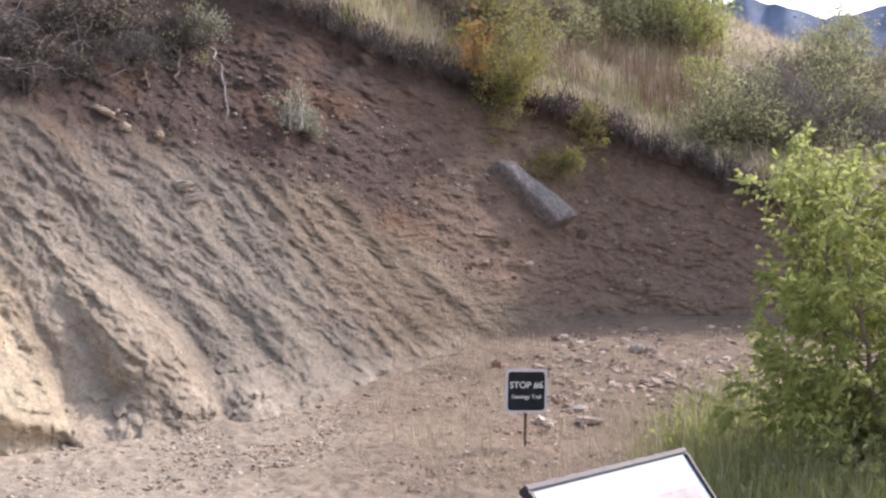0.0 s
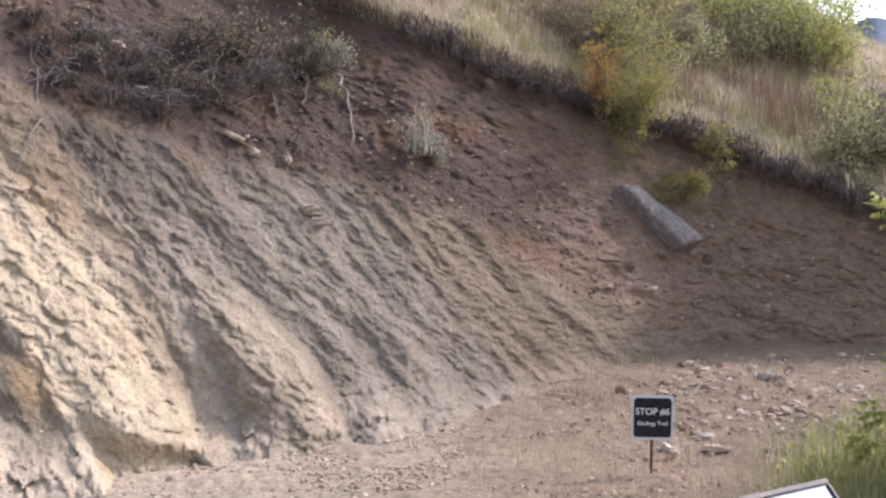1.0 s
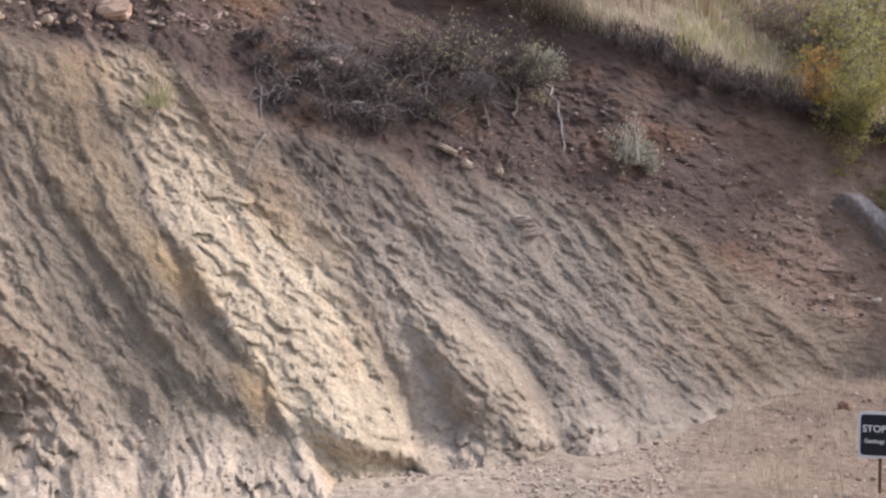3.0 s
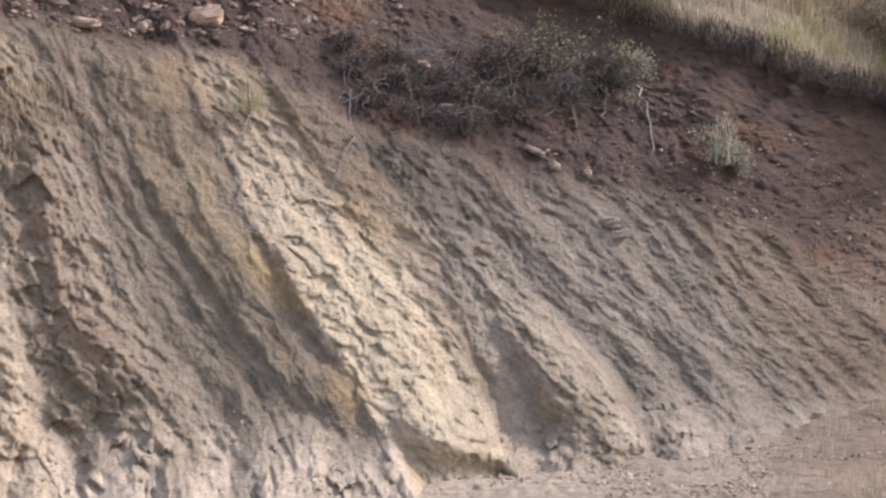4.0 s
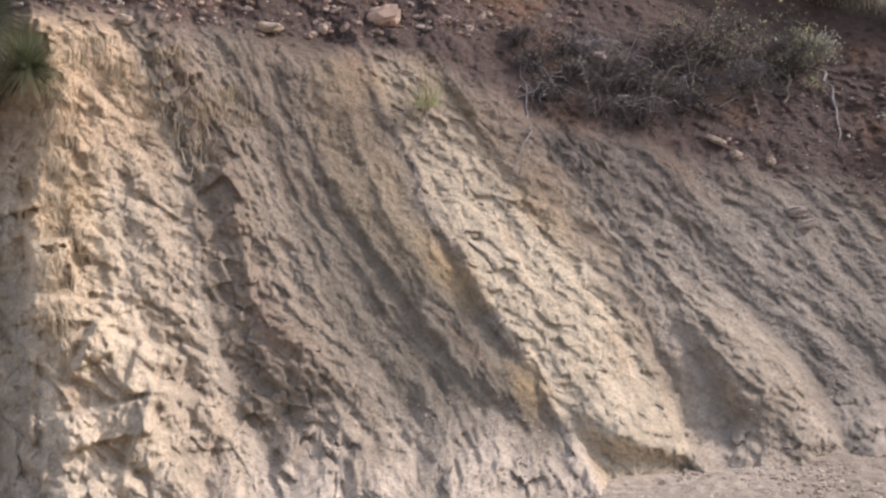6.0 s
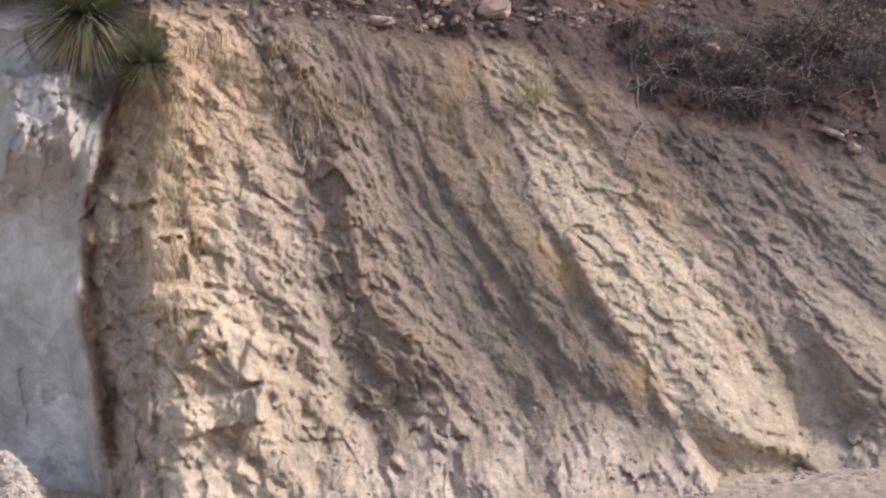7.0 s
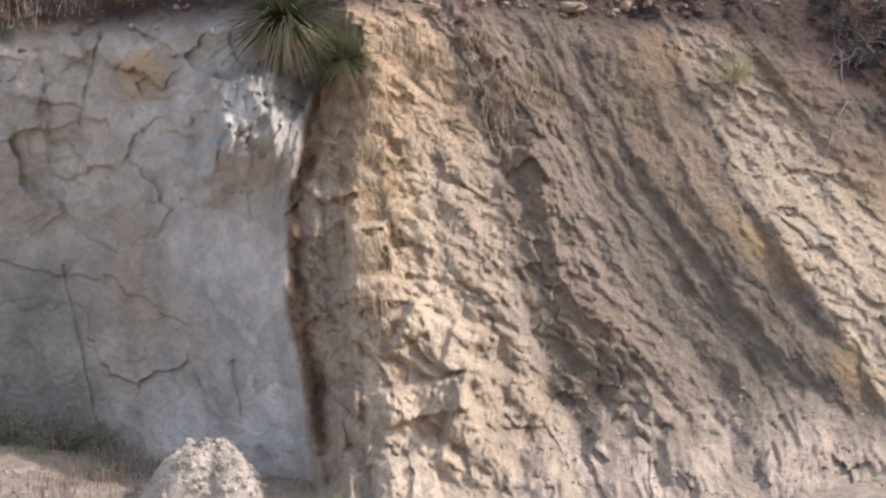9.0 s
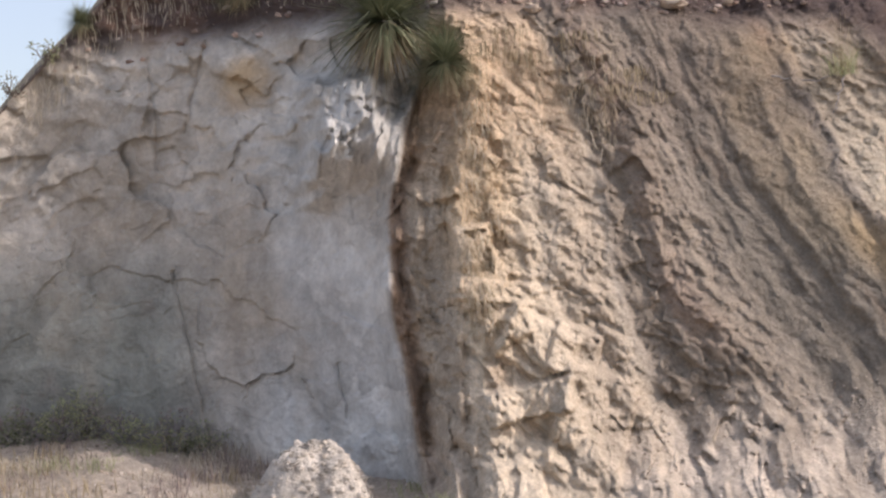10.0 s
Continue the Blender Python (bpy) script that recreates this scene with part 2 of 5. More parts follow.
M_SCRUB = foliage("dark_scrub_leaf", (0.12, 0.14, 0.08), (0.31, 0.31, 0.19), 0.35)
M_TWIGGY = foliage("leafless_brush", (0.17, 0.13, 0.12), (0.34, 0.27, 0.24), 0.1, 0.9)
M_SHRUB = foliage("shrub_leaf", (0.27, 0.29, 0.16), (0.48, 0.48, 0.29), 0.55)
M_YELLOW = foliage("yellow_leaf", (0.21, 0.22, 0.08), (0.42, 0.37, 0.13), 0.5)
M_ORANGE = foliage("orange_leaf", (0.42, 0.25, 0.09), (0.56, 0.33, 0.13), 0.5)
M_SAGE = foliage("sage_leaf", (0.30, 0.31, 0.25), (0.46, 0.46, 0.38), 0.35)
M_DRY = foliage("dry_grass", (0.36, 0.31, 0.23), (0.66, 0.59, 0.47), 0.5, 0.8)
M_GREEN = foliage("green_grass", (0.20, 0.225, 0.09), (0.40, 0.40, 0.19), 0.5, 0.7)
M_YUCCA = foliage("yucca_blade", (0.10, 0.12, 0.065), (0.27, 0.28, 0.17), 0.2, 0.6)
M_THATCH = foliage("dead_yucca_blade", (0.30, 0.24, 0.15), (0.46, 0.38, 0.26), 0.2, 0.8)

# ---- the shape of the place, in degrees to the left of +y, metres out, metres up ----
PER_DEG = 0.157
BASE_AZ = np.array([-34, -18, -10, -7.5, -4, 0, 3, 6.4, 11.5, 16, 20, 25, 30, 36, 40, 44, 47.1, 48.2, 52, 56, 60.6, 66, 72.0])
BASE_R = np.array([14.4, 14.3, 14.2, 13.95, 12.9, 11.8, 11.05, 10.35, 9.7, 9.2, 8.86, 8.52, 8.27, 8.04, 7.93, 7.86, 7.95, 8.6, 9.15, 9.7, 10.15, 10.5, 11.0])
SLOPE_AZ = np.array([-34, -10, -6, 6, 30, 38, 43, 46.5, 48.6, 53, 72.0])
SLOPE_K = np.array([0.45, 0.45, 0.6, 0.6, 0.55, 0.52, 0.51, 0.49, 0.17, 0.2, 0.2])
CREST_AZ = np.array([-34, -24, -18, -14.7, -12.5, -10, -7.5, -5, -1.1, 1.5, 5.1, 9.8, 15, 25, 45, 55, 60, 62.5, 64.7, 68, 72.0])
CREST_EL = np.array([-3.0, -2.0, 0.3, 1.35, 2.2, 3.15, 4.3, 5.0, 6.55, 7.4, 9.05, 11.1, 13.0, 14.0, 14.0, 13.2, 11.3, 8.6, 6.3, 3.0, 0.0])
SOIL_AZ = np.array([-34, -6.3, -1.2, 4, 8.6, 11.6, 16.4, 21.7, 28, 35, 40, 45, 49.7, 55.4, 62.2, 72.0])
SOIL_EL = np.array([-4.6, -4.6, -2.6, 0.6, 1.9, 2.6, 3.7, 5.3, 8.2, 9.4, 9.9, 10.2, 10.1, 9.2, 8.4, 7.6])
# beds: the bearing of each bed plane at six heights, from the right to the left, and the bed's own number
BED_Z = np.array([0.1, 0.7, 1.3, 1.9, 2.5, 3.1])
BED_AZ = np.array([
    [-39.6, -36.9, -33.6, -31.4, -28.8, -26.2],
    [-7.6, -4.9, -1.6, 0.6, 3.2, 5.8],
    [-0.9, 1.4, 3.6, 6.0, 8.4, 10.8],
    [4.1, 6.7, 9.6, 11.7, 14.3, 16.8],
    [7.0, 9.4, 12.6, 15.0, 17.5, 20.0],
    [10.9, 12.8, 16.4, 19.1, 21.1, 23.1],
    [14.7, 16.3, 18.1, 20.3, 22.3, 24.3],
    [15.3, 17.1, 19.2, 22.3, 24.7, 26.7],
    [20.1, 22.9, 25.3, 27.2, 28.6, 30.0],
    [23.9, 26.1, 28.8, 31.6, 33.0, 34.2],
    [30.6, 33.1, 35.7, 36.4, 37.5, 39.2],
    [36.1, 37.5, 38.6, 38.7, 39.8, 40.9],
    [43.9, 44.4, 44.5, 44.8, 44.3, 44.6],
    [47.3, 47.9, 48.4, 47.9, 46.9, 46.0]])
BED_S = np.array([-34.0, -2.1, 3.3, 9.2, 12.1, 15.8, 17.8, 18.6, 25.0, 28.4, 34.6, 37.2, 43.6, 47.7])
# how far the ribs stand out at the foot, half way up and near the top
RIB_S = np.array([-60, 8.2, 9.2, 10.9, 11.2, 12.1, 13.6, 14.2, 15.7, 17.4, 18.2, 19.0, 24.2, 25.0, 25.5, 26.6, 28.1, 28.7, 31.5, 34.4, 35.1, 36.6, 37.4, 40.5, 43.6, 46.6, 90.0])
RIB_P = np.array([
    [0, 0, 0.06, 0.02, 0.02, 0.10, 0.03, 0.03, 0.17, 0.08, 0.05, 0.10, 0.34, 0.38, 0.30, 0.29, 0.22, 0.18, 0.12, 0.23, 0.17, 0.04, 0.17, 0.32, 0.40, 0.14, 0.0],
    [0, 0, 0.05, 0.02, 0.02, 0.07, 0.02, 0.03, 0.11, 0.07, 0.05, 0.08, 0.30, 0.34, 0.25, 0.24, 0.20, 0.15, 0.12, 0.21, 0.17, 0.14, 0.17, 0.28, 0.40, 0.12, 0.0],
    [0, 0, 0.03, 0.00, 0.01, 0.05, 0.01, 0.03, 0.07, 0.05, 0.045, 0.06, 0.12, 0.14, 0.09, 0.13, 0.12, 0.07, 0.07, 0.13, 0.09, 0.08, 0.11, 0.21, 0.36, 0.12, 0.0]])
# single broken blocks of the prow: bearing, height, half width, half height, turn, depth, slant across, slant upwards
BLOCKS = ((44.3, 1.56, 0.13, 0.13, 10, 0.06, 0.2, -0.3), (43.5, 1.26, 0.27, 0.07, -8, 0.06, 0.3, 0.3), (41.7, 0.9, 0.26, 0.17, -30, 0.07, 0.6, -0.4), (42.1, 0.59, 0.30, 0.09, 8, 0.08, -0.2, 0.3),
          (42.4, 0.36, 0.29, 0.10, 14, 0.02, -0.6, 0.6), (39.4, 0.41, 0.26, 0.30, -22, 0.08, 0.5, -0.2), (43.2, 0.16, 0.22, 0.09, 0, 0.07, 0.2, 0.3), (40.0, 0.85, 0.17, 0.15, -25, 0.05, 0.4, -0.4),
          (42.9, 1.05, 0.16, 0.10, 20, 0.05, 0.3, 0.2), (40.9, 0.48, 0.15, 0.12, -35, 0.04, 0.3, 0.3))


def ground_z(x, y):
    r = np.hypot(x, y)
    z = 0.1 * np.logaddexp(0, (r - 9.7) * 2.5) / 2.5 + 0.2 * step(52, 62, np.degrees(np.arctan2(-x, y))) * step(7, 9.5, r) * step(80, 40, r)
    return np.where(r > 60, z - 0.1 * (r - 60), z)


def bed_of(az, z):
    """Which bed is met at a bearing and height: about the bearing at which that bed stands 1.2 m up."""
    az, z = np.broadcast_arrays(np.asarray(az, float), np.asarray(z, float))
    zc = np.clip(z, 0.0, 3.3)
    i = np.clip(np.searchsorted(BED_Z, zc) - 1, 0, len(BED_Z) - 2)
    f = (zc - BED_Z[i]) / (BED_Z[i + 1] - BED_Z[i])
    lines = [line[i] * (1 - f) + line[i + 1] * f for line in BED_AZ]
    s = BED_S[0] + (az - lines[0])
    for k in range(len(lines) - 1):
        t = (az - lines[k]) / (lines[k + 1] - lines[k])
        s = np.where(t > 0, BED_S[k] + t * (BED_S[k + 1] - BED_S[k]), s)
    left = az - lines[-1]
    return np.where(left > 0, BED_S[-1] + left, s)


def rib_at(s, z):
    """How far a bed stands out at a height."""
    low, middle, high = (np.interp(s, RIB_S, row) for row in RIB_P)
    a, b = step(0.3, 1.2, z), step(1.3, 2.5, z)
    return low * (1 - a) + middle * (a - b) + high * b


def height_at(el_az, el_deg, az, r):
    return EYE + r * np.tan(np.radians(np.interp(az, el_az, el_deg)))


def prow_relief(u, z, az, s, wx, wz, bare, white, prow, rough_rib):
    """Broken faces, pockets and grooves of the jutting sandstone."""
    p = 0.0
    bu, bz = u + 0.35 * wx, z + 0.35 * wz - 0.35 * u
    foot_blocks = step(1.7, 0.9, z) * step(37.0, 38.5, az) * (1 - step(45.0, 46.0, az))
    block = 0.03 * foot_blocks * ((bz / 0.23 + 0.6 * vn(u * 2.0, z, 41)) % 1 - 0.5) + (0.06 + 0.08 * foot_blocks) * tri(bu / 0.46, bz / 0.38, 43) + (0.035 + 0.03 * foot_blocks) * tri(bu / 0.17, bz / 0.14, 44) + 0.05 * facet(bu / 0.34, bz / 0.24, 42, 0.5) + 0.03 * facet(bu / 0.15, bz / 0.10, 48, 0.6)
    p = p + bare * (prow + 0.3 * rough_rib) * block
    for a0, z0, hw, hh, turn, depth, across, up in BLOCKS:
        dx, dz = -(az - a0) * PER_DEG + 0.3 * wx, z - z0 + 0.3 * wz
        ca, sa = math.cos(radians(turn)), math.sin(radians(turn))
        ea, eb = (ca * dx + sa * dz) / hw, (ca * dz - sa * dx) / hh
        inside = 1.4 * step(1.15, 0.9, np.abs(ea)) * step(1.2, 0.88, np.abs(eb))
        p = p + bare * (1 - white) * inside * depth * (1 - 0.5 * across * ea - 0.5 * up * eb)
    # pits and pockets along the sunlit edge of the prow
    _, _, own5, _, _ = cells(u / 0.12 + wx * 4, z / 0.10 + wz * 4, 46)
    pit = step(0.70, 0.80, own5) * step(40.8, 41.8, s) * (1 - step(44.0, 45.0, s)) * step(0.9, 1.3, z)
    p = p - bare * 0.07 * pit
    # upright grooves in the shaded side of the prow
    p = p + bare * step(43.6, 44.6, s) * (1 - white) * (0.11 * (ridged((u + wx) * 4.5, z * 0.7, 4, 47, 0.6) - 0.5) + 0.05 * facet((u + wx) / 0.16, (z + wz) / 0.3, 47, 0.6))
    return p


def pale_relief(u, z, az, wx, wz, bare, white, upper):
    """Facets, cracks and the chipped boss of the pale wall."""
    p = 0.0
    # wall of pale rock: broad facets, chipped near the top
    tu, tz = u + 0.22 * fbm(u * 1.7, z * 1.7, 4, 50), z + 0.22 * fbm(u * 1.7, z * 1.7, 4, 51)
    p = p + white * bare * (0.07 + 0.09 * upper) * tri(tu / 0.8, tz / 0.9, 53)
    p = p + white * bare * (0.016 + 0.07 * upper) * tri(tu / 0.28, tz / 0.27, 56)
    p = p + white * bare * (0.006 + 0.05 * upper) * tri(tu / 0.11, tz / 0.1, 49)
    p = p + white * bare * (0.03 * fbm(u * 2, z * 2, 5, 54) + 0.05 * upper * (ridged(u * 3 + z, z * 2.0, 4, 55) - 0.5))
    # cracks in the pale wall, and the dark cleft beside it
    for a0, z0, a1, z1 in ((57.8, 1.45, 56.5, 0.1), (50.75, 0.75, 50.4, 0.4), (58.4, 3.2, 58.2, 2.3), (55.9, 3.3, 57.0, 2.6)):
        run = np.clip((z - z1) / (z0 - z1), 0, 1)
        off = (az - (a1 + (a0 - a1) * run)) * PER_DEG * 1.1 + 0.03 * fbm(z * 4, 0.2, 4, 58)
        p = p - 0.06 * (0.6 + 0.4 * vn(z * 9, 0.6, 59)) * np.exp(-(off / 0.011) ** 2) * (z > z1 - 0.03) * (z < z0 + 0.03)
    # the chipped boss below the large yucca, with slanting flutes, and curved lips beside it
    boss = white * (1 - step(50.6, 52.2, az + 1.2 * fbm(u * 3, z * 3, 3, 57))) * step(1.85, 2.42, z + 0.16 * vn(u * 3, z * 0.6, 57) + 0.06 * (az - 49)) * step(2.95, 2.75, z + 0.15 * fbm(u * 2.2, z * 2.2, 3, 60))
    flute = ridged((u + 0.25 * z + 0.5 * wx) * 5.5, z * 1.3, 3, 45, 0.6)
    p = p + boss * (0.10 + 0.5 * np.clip((az - 47.2) / 4.2, 0, 1.1) + 0.45 * (2.78 - z) + 0.11 * (flute - 0.5) + 0.10 * facet((u + 0.3 * z + wx) / 0.16, (z + wz) / 0.24, 60, 0.6) + 0.05 * facet((u + 0.3 * z + wx) / 0.07, (z + wz) / 0.11, 40, 0.6))
    # jointed blocks with small steps from one to the next
    ju, jz = u + 0.16 * fbm(u * 2.5, z * 2.5, 4, 47), z + 0.16 * fbm(u * 2.5, z * 2.5, 4, 48)
    p = p + white * bare * ((0.05 + 0.05 * upper) * facet(ju / 0.55, jz / 0.5, 46, 0.6) + (0.012 + 0.04 * upper) * facet(ju / 0.22, jz / 0.2, 44, 0.6))
    knob = white * np.exp(-(((az - 54.2) / 1.25) ** 2 + ((z - 2.95) / 0.2) ** 2) ** 2)
    p = p + 0.09 * knob
    return p, knob


def cliff(az, z, tint=False):
    """Distance out of the rock face at a bearing and height, and its colour."""
    az, z = np.broadcast_arrays(np.asarray(az, float), np.asarray(z, float))
    u = az * PER_DEG
    calm = 0.45 + 0.55 * step(16.0, 20.0, az - 3.0 * (z - 1.2))
    azw = az + calm * (0.22 * vn(u * 0.9, z * 0.9, 3) + 0.16 * fbm(u * 3, z * 3, 3, 4))
    s = bed_of(azw, z)
    m = s * PER_DEG
    jag = (0.16 + 0.24 * step(17.0, 19.0, s)) * (0.9 * fbm(u * 2.2, z * 2.2, 4, 5, 0.6) + 0.6 * facet(u / 0.2, z / 0.25, 6))
    sj = s + jag
    cleft = np.interp(z, BED_Z, BED_AZ[-1])
    rb = np.interp(az + (47.5 - cleft) * np.exp(-((az - 47.5) / 4.0) ** 2) + 0.15 * vn(z * 1.3, 0.3, 8), BASE_AZ, BASE_R)
    sl = np.interp(az, SLOPE_AZ, SLOPE_K)
    r = rb + sl * z
    z_soil = height_at(SOIL_AZ, SOIL_EL, az, r) + 0.16 * fbm(u * 1.4, z * 0.5, 3, 12)
    z_top = height_at(CREST_AZ, CREST_EL, az, r + 0.6)
    soil = step(-0.12, 0.22, z - z_soil)
    white = step(47.5, 48.0, s + 0.15 * vn(z * 3.0, 0.1, 9))
    prow = step(36.5, 37.4, s) * (1 - step(47.3, 47.8, s))
    slab = step(18.3, 19.6, sj) * (1 - step(24.6, 25.3, sj))
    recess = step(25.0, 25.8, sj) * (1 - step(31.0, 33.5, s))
    rough_rib = step(31.0, 33.0, s) * (1 - step(36.3, 36.9, s))
    fine = 1 - step(8.0, 10.0, s)
    bare = 1 - soil
    far_right = 1 - step(-10.5, -7.5, s)
    # ribs along the dip
    p = rib_at(sj, z) * (1 - 0.9 * soil) * (1 + 0.25 * vn(m * 1.5, z * 1.1, 20))
    wx, wz = 0.10 * fbm(u * 2.5, z * 2.5, 4, 25, 0.6), 0.10 * fbm(u * 2.5, z * 2.5, 4, 26, 0.6)
    rock = bare * (1 - white)
    gritty = 1 - step(17.5, 19.0, s)
    # thin shale ribs: a bright narrow side to the right, a broad one to the left
    wave = (s - 9.2 + 0.35 * vn(m * 1.1, z * 0.5, 21) + 0.9 * wx) / 1.07
    saw = wave - np.floor(wave)
    crest = np.where(saw < 0.62, 1 - saw / 0.62, (saw - 0.62) / 0.38) * (0.75 + 0.5 * vn(m * 5.0, z * 1.6, 37))
    thin = (1 - step(7.5, 9.0, s)) * (1 - far_right) * bare * step(0.05, 0.5, z)
    p = p + thin * 0.044 * (crest - 0.4) * (0.8 + 0.5 * vn(m * 3.1, z * 0.9, 30))
    # secondary ribs along the beds
    minor = rock * step(8.0, 9.5, s)
    p = p + minor * (0.04 - 0.02 * slab - 0.02 * prow - 0.02 * gritty) * (ridged((m + 0.7 * wx) * 2.2, z * 0.35, 3, 23, 0.6) - 0.5)
    p = p + minor * (0.035 - 0.02 * slab - 0.015 * prow - 0.012 * gritty) * (ridged((m + 0.8 * wx) * 5.5, z * 0.8, 3, 22, 0.65) - 0.5)
    p = p + rock * (1 - slab) * 0.03 * fbm((m + wx) * 3.2, z * 2.2, 5, 31, 0.6)
    # crumbled, flat-faced pieces, longer along the beds
    fm, fh = m + 0.35 * wx, z + 0.35 * wz
    crag = 0.06 * tri(fm / 0.20, fh / 0.30, 81) + 0.045 * tri(fm / 0.09, fh / 0.12, 82) + 0.035 * tri(fm / 0.045, fh / 0.055, 86) + 0.014 * facet(fm / 0.11, fh / 0.15, 82, 0.5) + 0.012 * facet(fm / 0.045, fh / 0.06, 83)
    p = p + rock * (0.5 - 0.3 * prow - 0.4 * slab - 0.22 * recess + 0.3 * rough_rib - 0.28 * gritty) * crag
    p = p + gritty * rock * (0.020 * tri((m + wx) / 0.08, (z + wz) / 0.12, 36) + 0.024 * tri((m + wx) / 0.04, (z + wz) / 0.06, 38) + 0.026 * (ridged(u * 8.0, z * 6.5, 4, 28, 0.65) - 0.5))
    # blunt noses where the slab and the rib beside it reach the ground
    p = p + slab * (0.22 * np.exp(-((z - 0.16 - np.clip(0.045 * (s - 18.5), 0, 0.3)) / 0.2) ** 2) * (1 - step(22.0, 25.0, s)) - 0.05 * step(0.09, -0.06, z + 1.2 * wz + 0.05 * facet(u / 0.12, z / 0.1, 11) - np.clip(0.045 * (s - 18.5), 0, 0.3)))
    lobe = step(13.6, 14.6, s) * (1 - step(16.4, 17.2, s))
    p = p + lobe * 0.26 * np.exp(-((z - 0.5) / 0.45) ** 2)
    # overlapping scales that run down to the right across the slab, and coarser ones elsewhere
    a, b = -0.82 * (u + 0.6 * wx) - 0.57 * (z + 0.6 * wz), -0.57 * (u + 0.6 * wx) + 0.82 * (z + 0.6 * wz)
    warp_a, warp_b = fbm(a * 3.5, b * 5.0, 4, 39), fbm(a * 3.0, b * 6.0, 4, 24, 0.6)
    sa, sb = a + 0.10 * warp_a, b + 0.05 * warp_b
    scale = 0.036 * facet(sa / 0.24, sb / 0.085, 33, 0.6) + 0.026 * facet(sa / 0.12, sb / 0.045, 34, 0.6) + 0.013 * facet(sa / 0.06, sb / 0.03, 35, 0.7) + 0.030 * tri(sa / 0.30, sb / 0.12, 32) + 0.014 * tri(sa / 0.12, sb / 0.05, 36) + 0.04 * (ridged(sa * 1.4, sb * 3.4, 4, 29, 0.6) - 0.5)
    p = p + rough_rib * bare * step(33.0, 34.4, s) * 0.07 * np.clip(facet((u + wx) / 0.16, (z + wz) / 0.14, 31, 1.2), -0.3, 0.9)
    p = p + rock * (0.38 + 0.6 * slab + 0.5 * lobe + 0.45 * prow + 0.3 * rough_rib - 0.15 * gritty - 0.16 * recess) * scale
    # lumps beside the foot of the slab
    lumps = step(24.8, 25.4, s) * (1 - step(29.5, 32.0, s)) * step(1.0, 0.55, z) * bare
    p = p + lumps * (0.10 * tri((u + wx) / 0.26, (z + wz) / 0.22, 18) + 0.07 * tri((u + wx) / 0.13, (z + wz) / 0.12, 19) + 0.05)
    # a plate that stands proud on the slab, and the step that crosses it
    plate_edge = step(-0.04, 0.04, 1.62 - 0.045 * (24.0 - s) - z + 0.12 * wz)
    p = p + slab * bare * 0.05 * plate_edge * step(19.6, 20.4, sj)
    # broad broken faces on the prow, larger towards its foot
    if prow.any() or rough_rib.any():
        p = p + prow_relief(u, z, az, s, wx, wz, bare, white, prow, rough_rib)
    knob = 0.0 * u
    if white.any():
        extra, knob = pale_relief(u, z, az, wx, wz, bare, white, step(1.5, 2.3, z))
        p = p + extra
    upper = step(1.5, 2.3, z)
    # lumps everywhere
    p = p + (0.03 + 0.065 * soil) * fbm(u * 2.2, z * 2.2, 5, 61) + 0.05 * soil * tri((u + wx) / 0.2, (z + wz) / 0.17, 84) + soil * (0.055 * tri((u + wx) / 0.085, (z + wz) / 0.07, 87) + 0.03 * tri((u + wx) / 0.04, (z + wz) / 0.035, 88)) + 0.016 * soil * facet((u + wx) / 0.06, (z + wz) / 0.055, 85, 0.7) + 0.045 * soil * (ridged(u * 2.6 + 0.8 * z, z * 1.8, 4, 63, 0.6) - 0.5)
    p = p + (0.012 + 0.028 * soil - 0.006 * white * (1 - 0.6 * upper)) * (ridged(u * 7 + z * 2, z * 7, 4, 62, 0.65) - 0.5)
    r = r + slab * 0.03 * (z - 0.6)
    # soil lies back, with a rooty lip under the crest
    r = r + (0.35 + 0.3 * step(6, 11, az) * (1 - step(24, 30, az))) * np.maximum(0, z - z_soil) * step(-8, 2, az)
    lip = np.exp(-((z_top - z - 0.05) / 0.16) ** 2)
    p = p + lip * np.where(az < 4, 0.14, 0.05) * (1 + 0.8 * vn(u * 3, 0.0, 64))
    # foot of loose scree
    apron = step(23, 26, az) * (1 - step(32, 36, az))
    foot = step(0.5 + 0.2 * apron, 0.05 + 0.1 * apron, z + 0.3 * fbm(u * 1.5, z * 1.2, 3, 66)) * (1 - 0.8 * white) * (1 - slab) * (1 - 0.85 * step(37.0, 39.0, az) * (1 - step(45.0, 46.0, az))) * (1 - 0.3 * step(13.2, 14.2, s) * (1 - step(16.2, 17.0, s)))
    wide = 0.5 + 0.5 * step(15, 11, az) + 0.35 * step(17, 21, az) * (1 - step(36, 39, az))
    p = p + foot * (0.7 * wide + 0.3 * fbm(u * 2.4, z * 2.4, 4, 67)) * np.clip(0.5 + 0.2 * apron - z, 0, 0.9) * 1.1
    p = p + foot * (0.08 * facet((u + wx) / 0.2, (z + wz) / 0.17, 16, 0.6) + 0.05 * facet((u + wx) / 0.09, (z + wz) / 0.08, 17, 0.6) + 0.04 * tri((u + wx) / 0.05, (z + wz) / 0.05, 12) + 0.02 * (ridged(u * 3.4 - 0.8 * z, z * 1.1, 3, 15) - 0.5))
    toe = step(22, 25, az) * (1 - step(45.5, 47.0, az))
    p = p - 0.26 * np.exp(-((s - 47.1 + 0.5 * fbm(z * 3.5, u, 4, 10)) / 0.55) ** 2) * step(2.6, 2.2, z) * (0.8 + 0.5 * vn(z * 3.5, 0.7, 11))
    toe = toe + 0.4 * step(-4, 4, az) * (1 - step(22, 25, az)) * (1 - slab) * (1 - lobe)
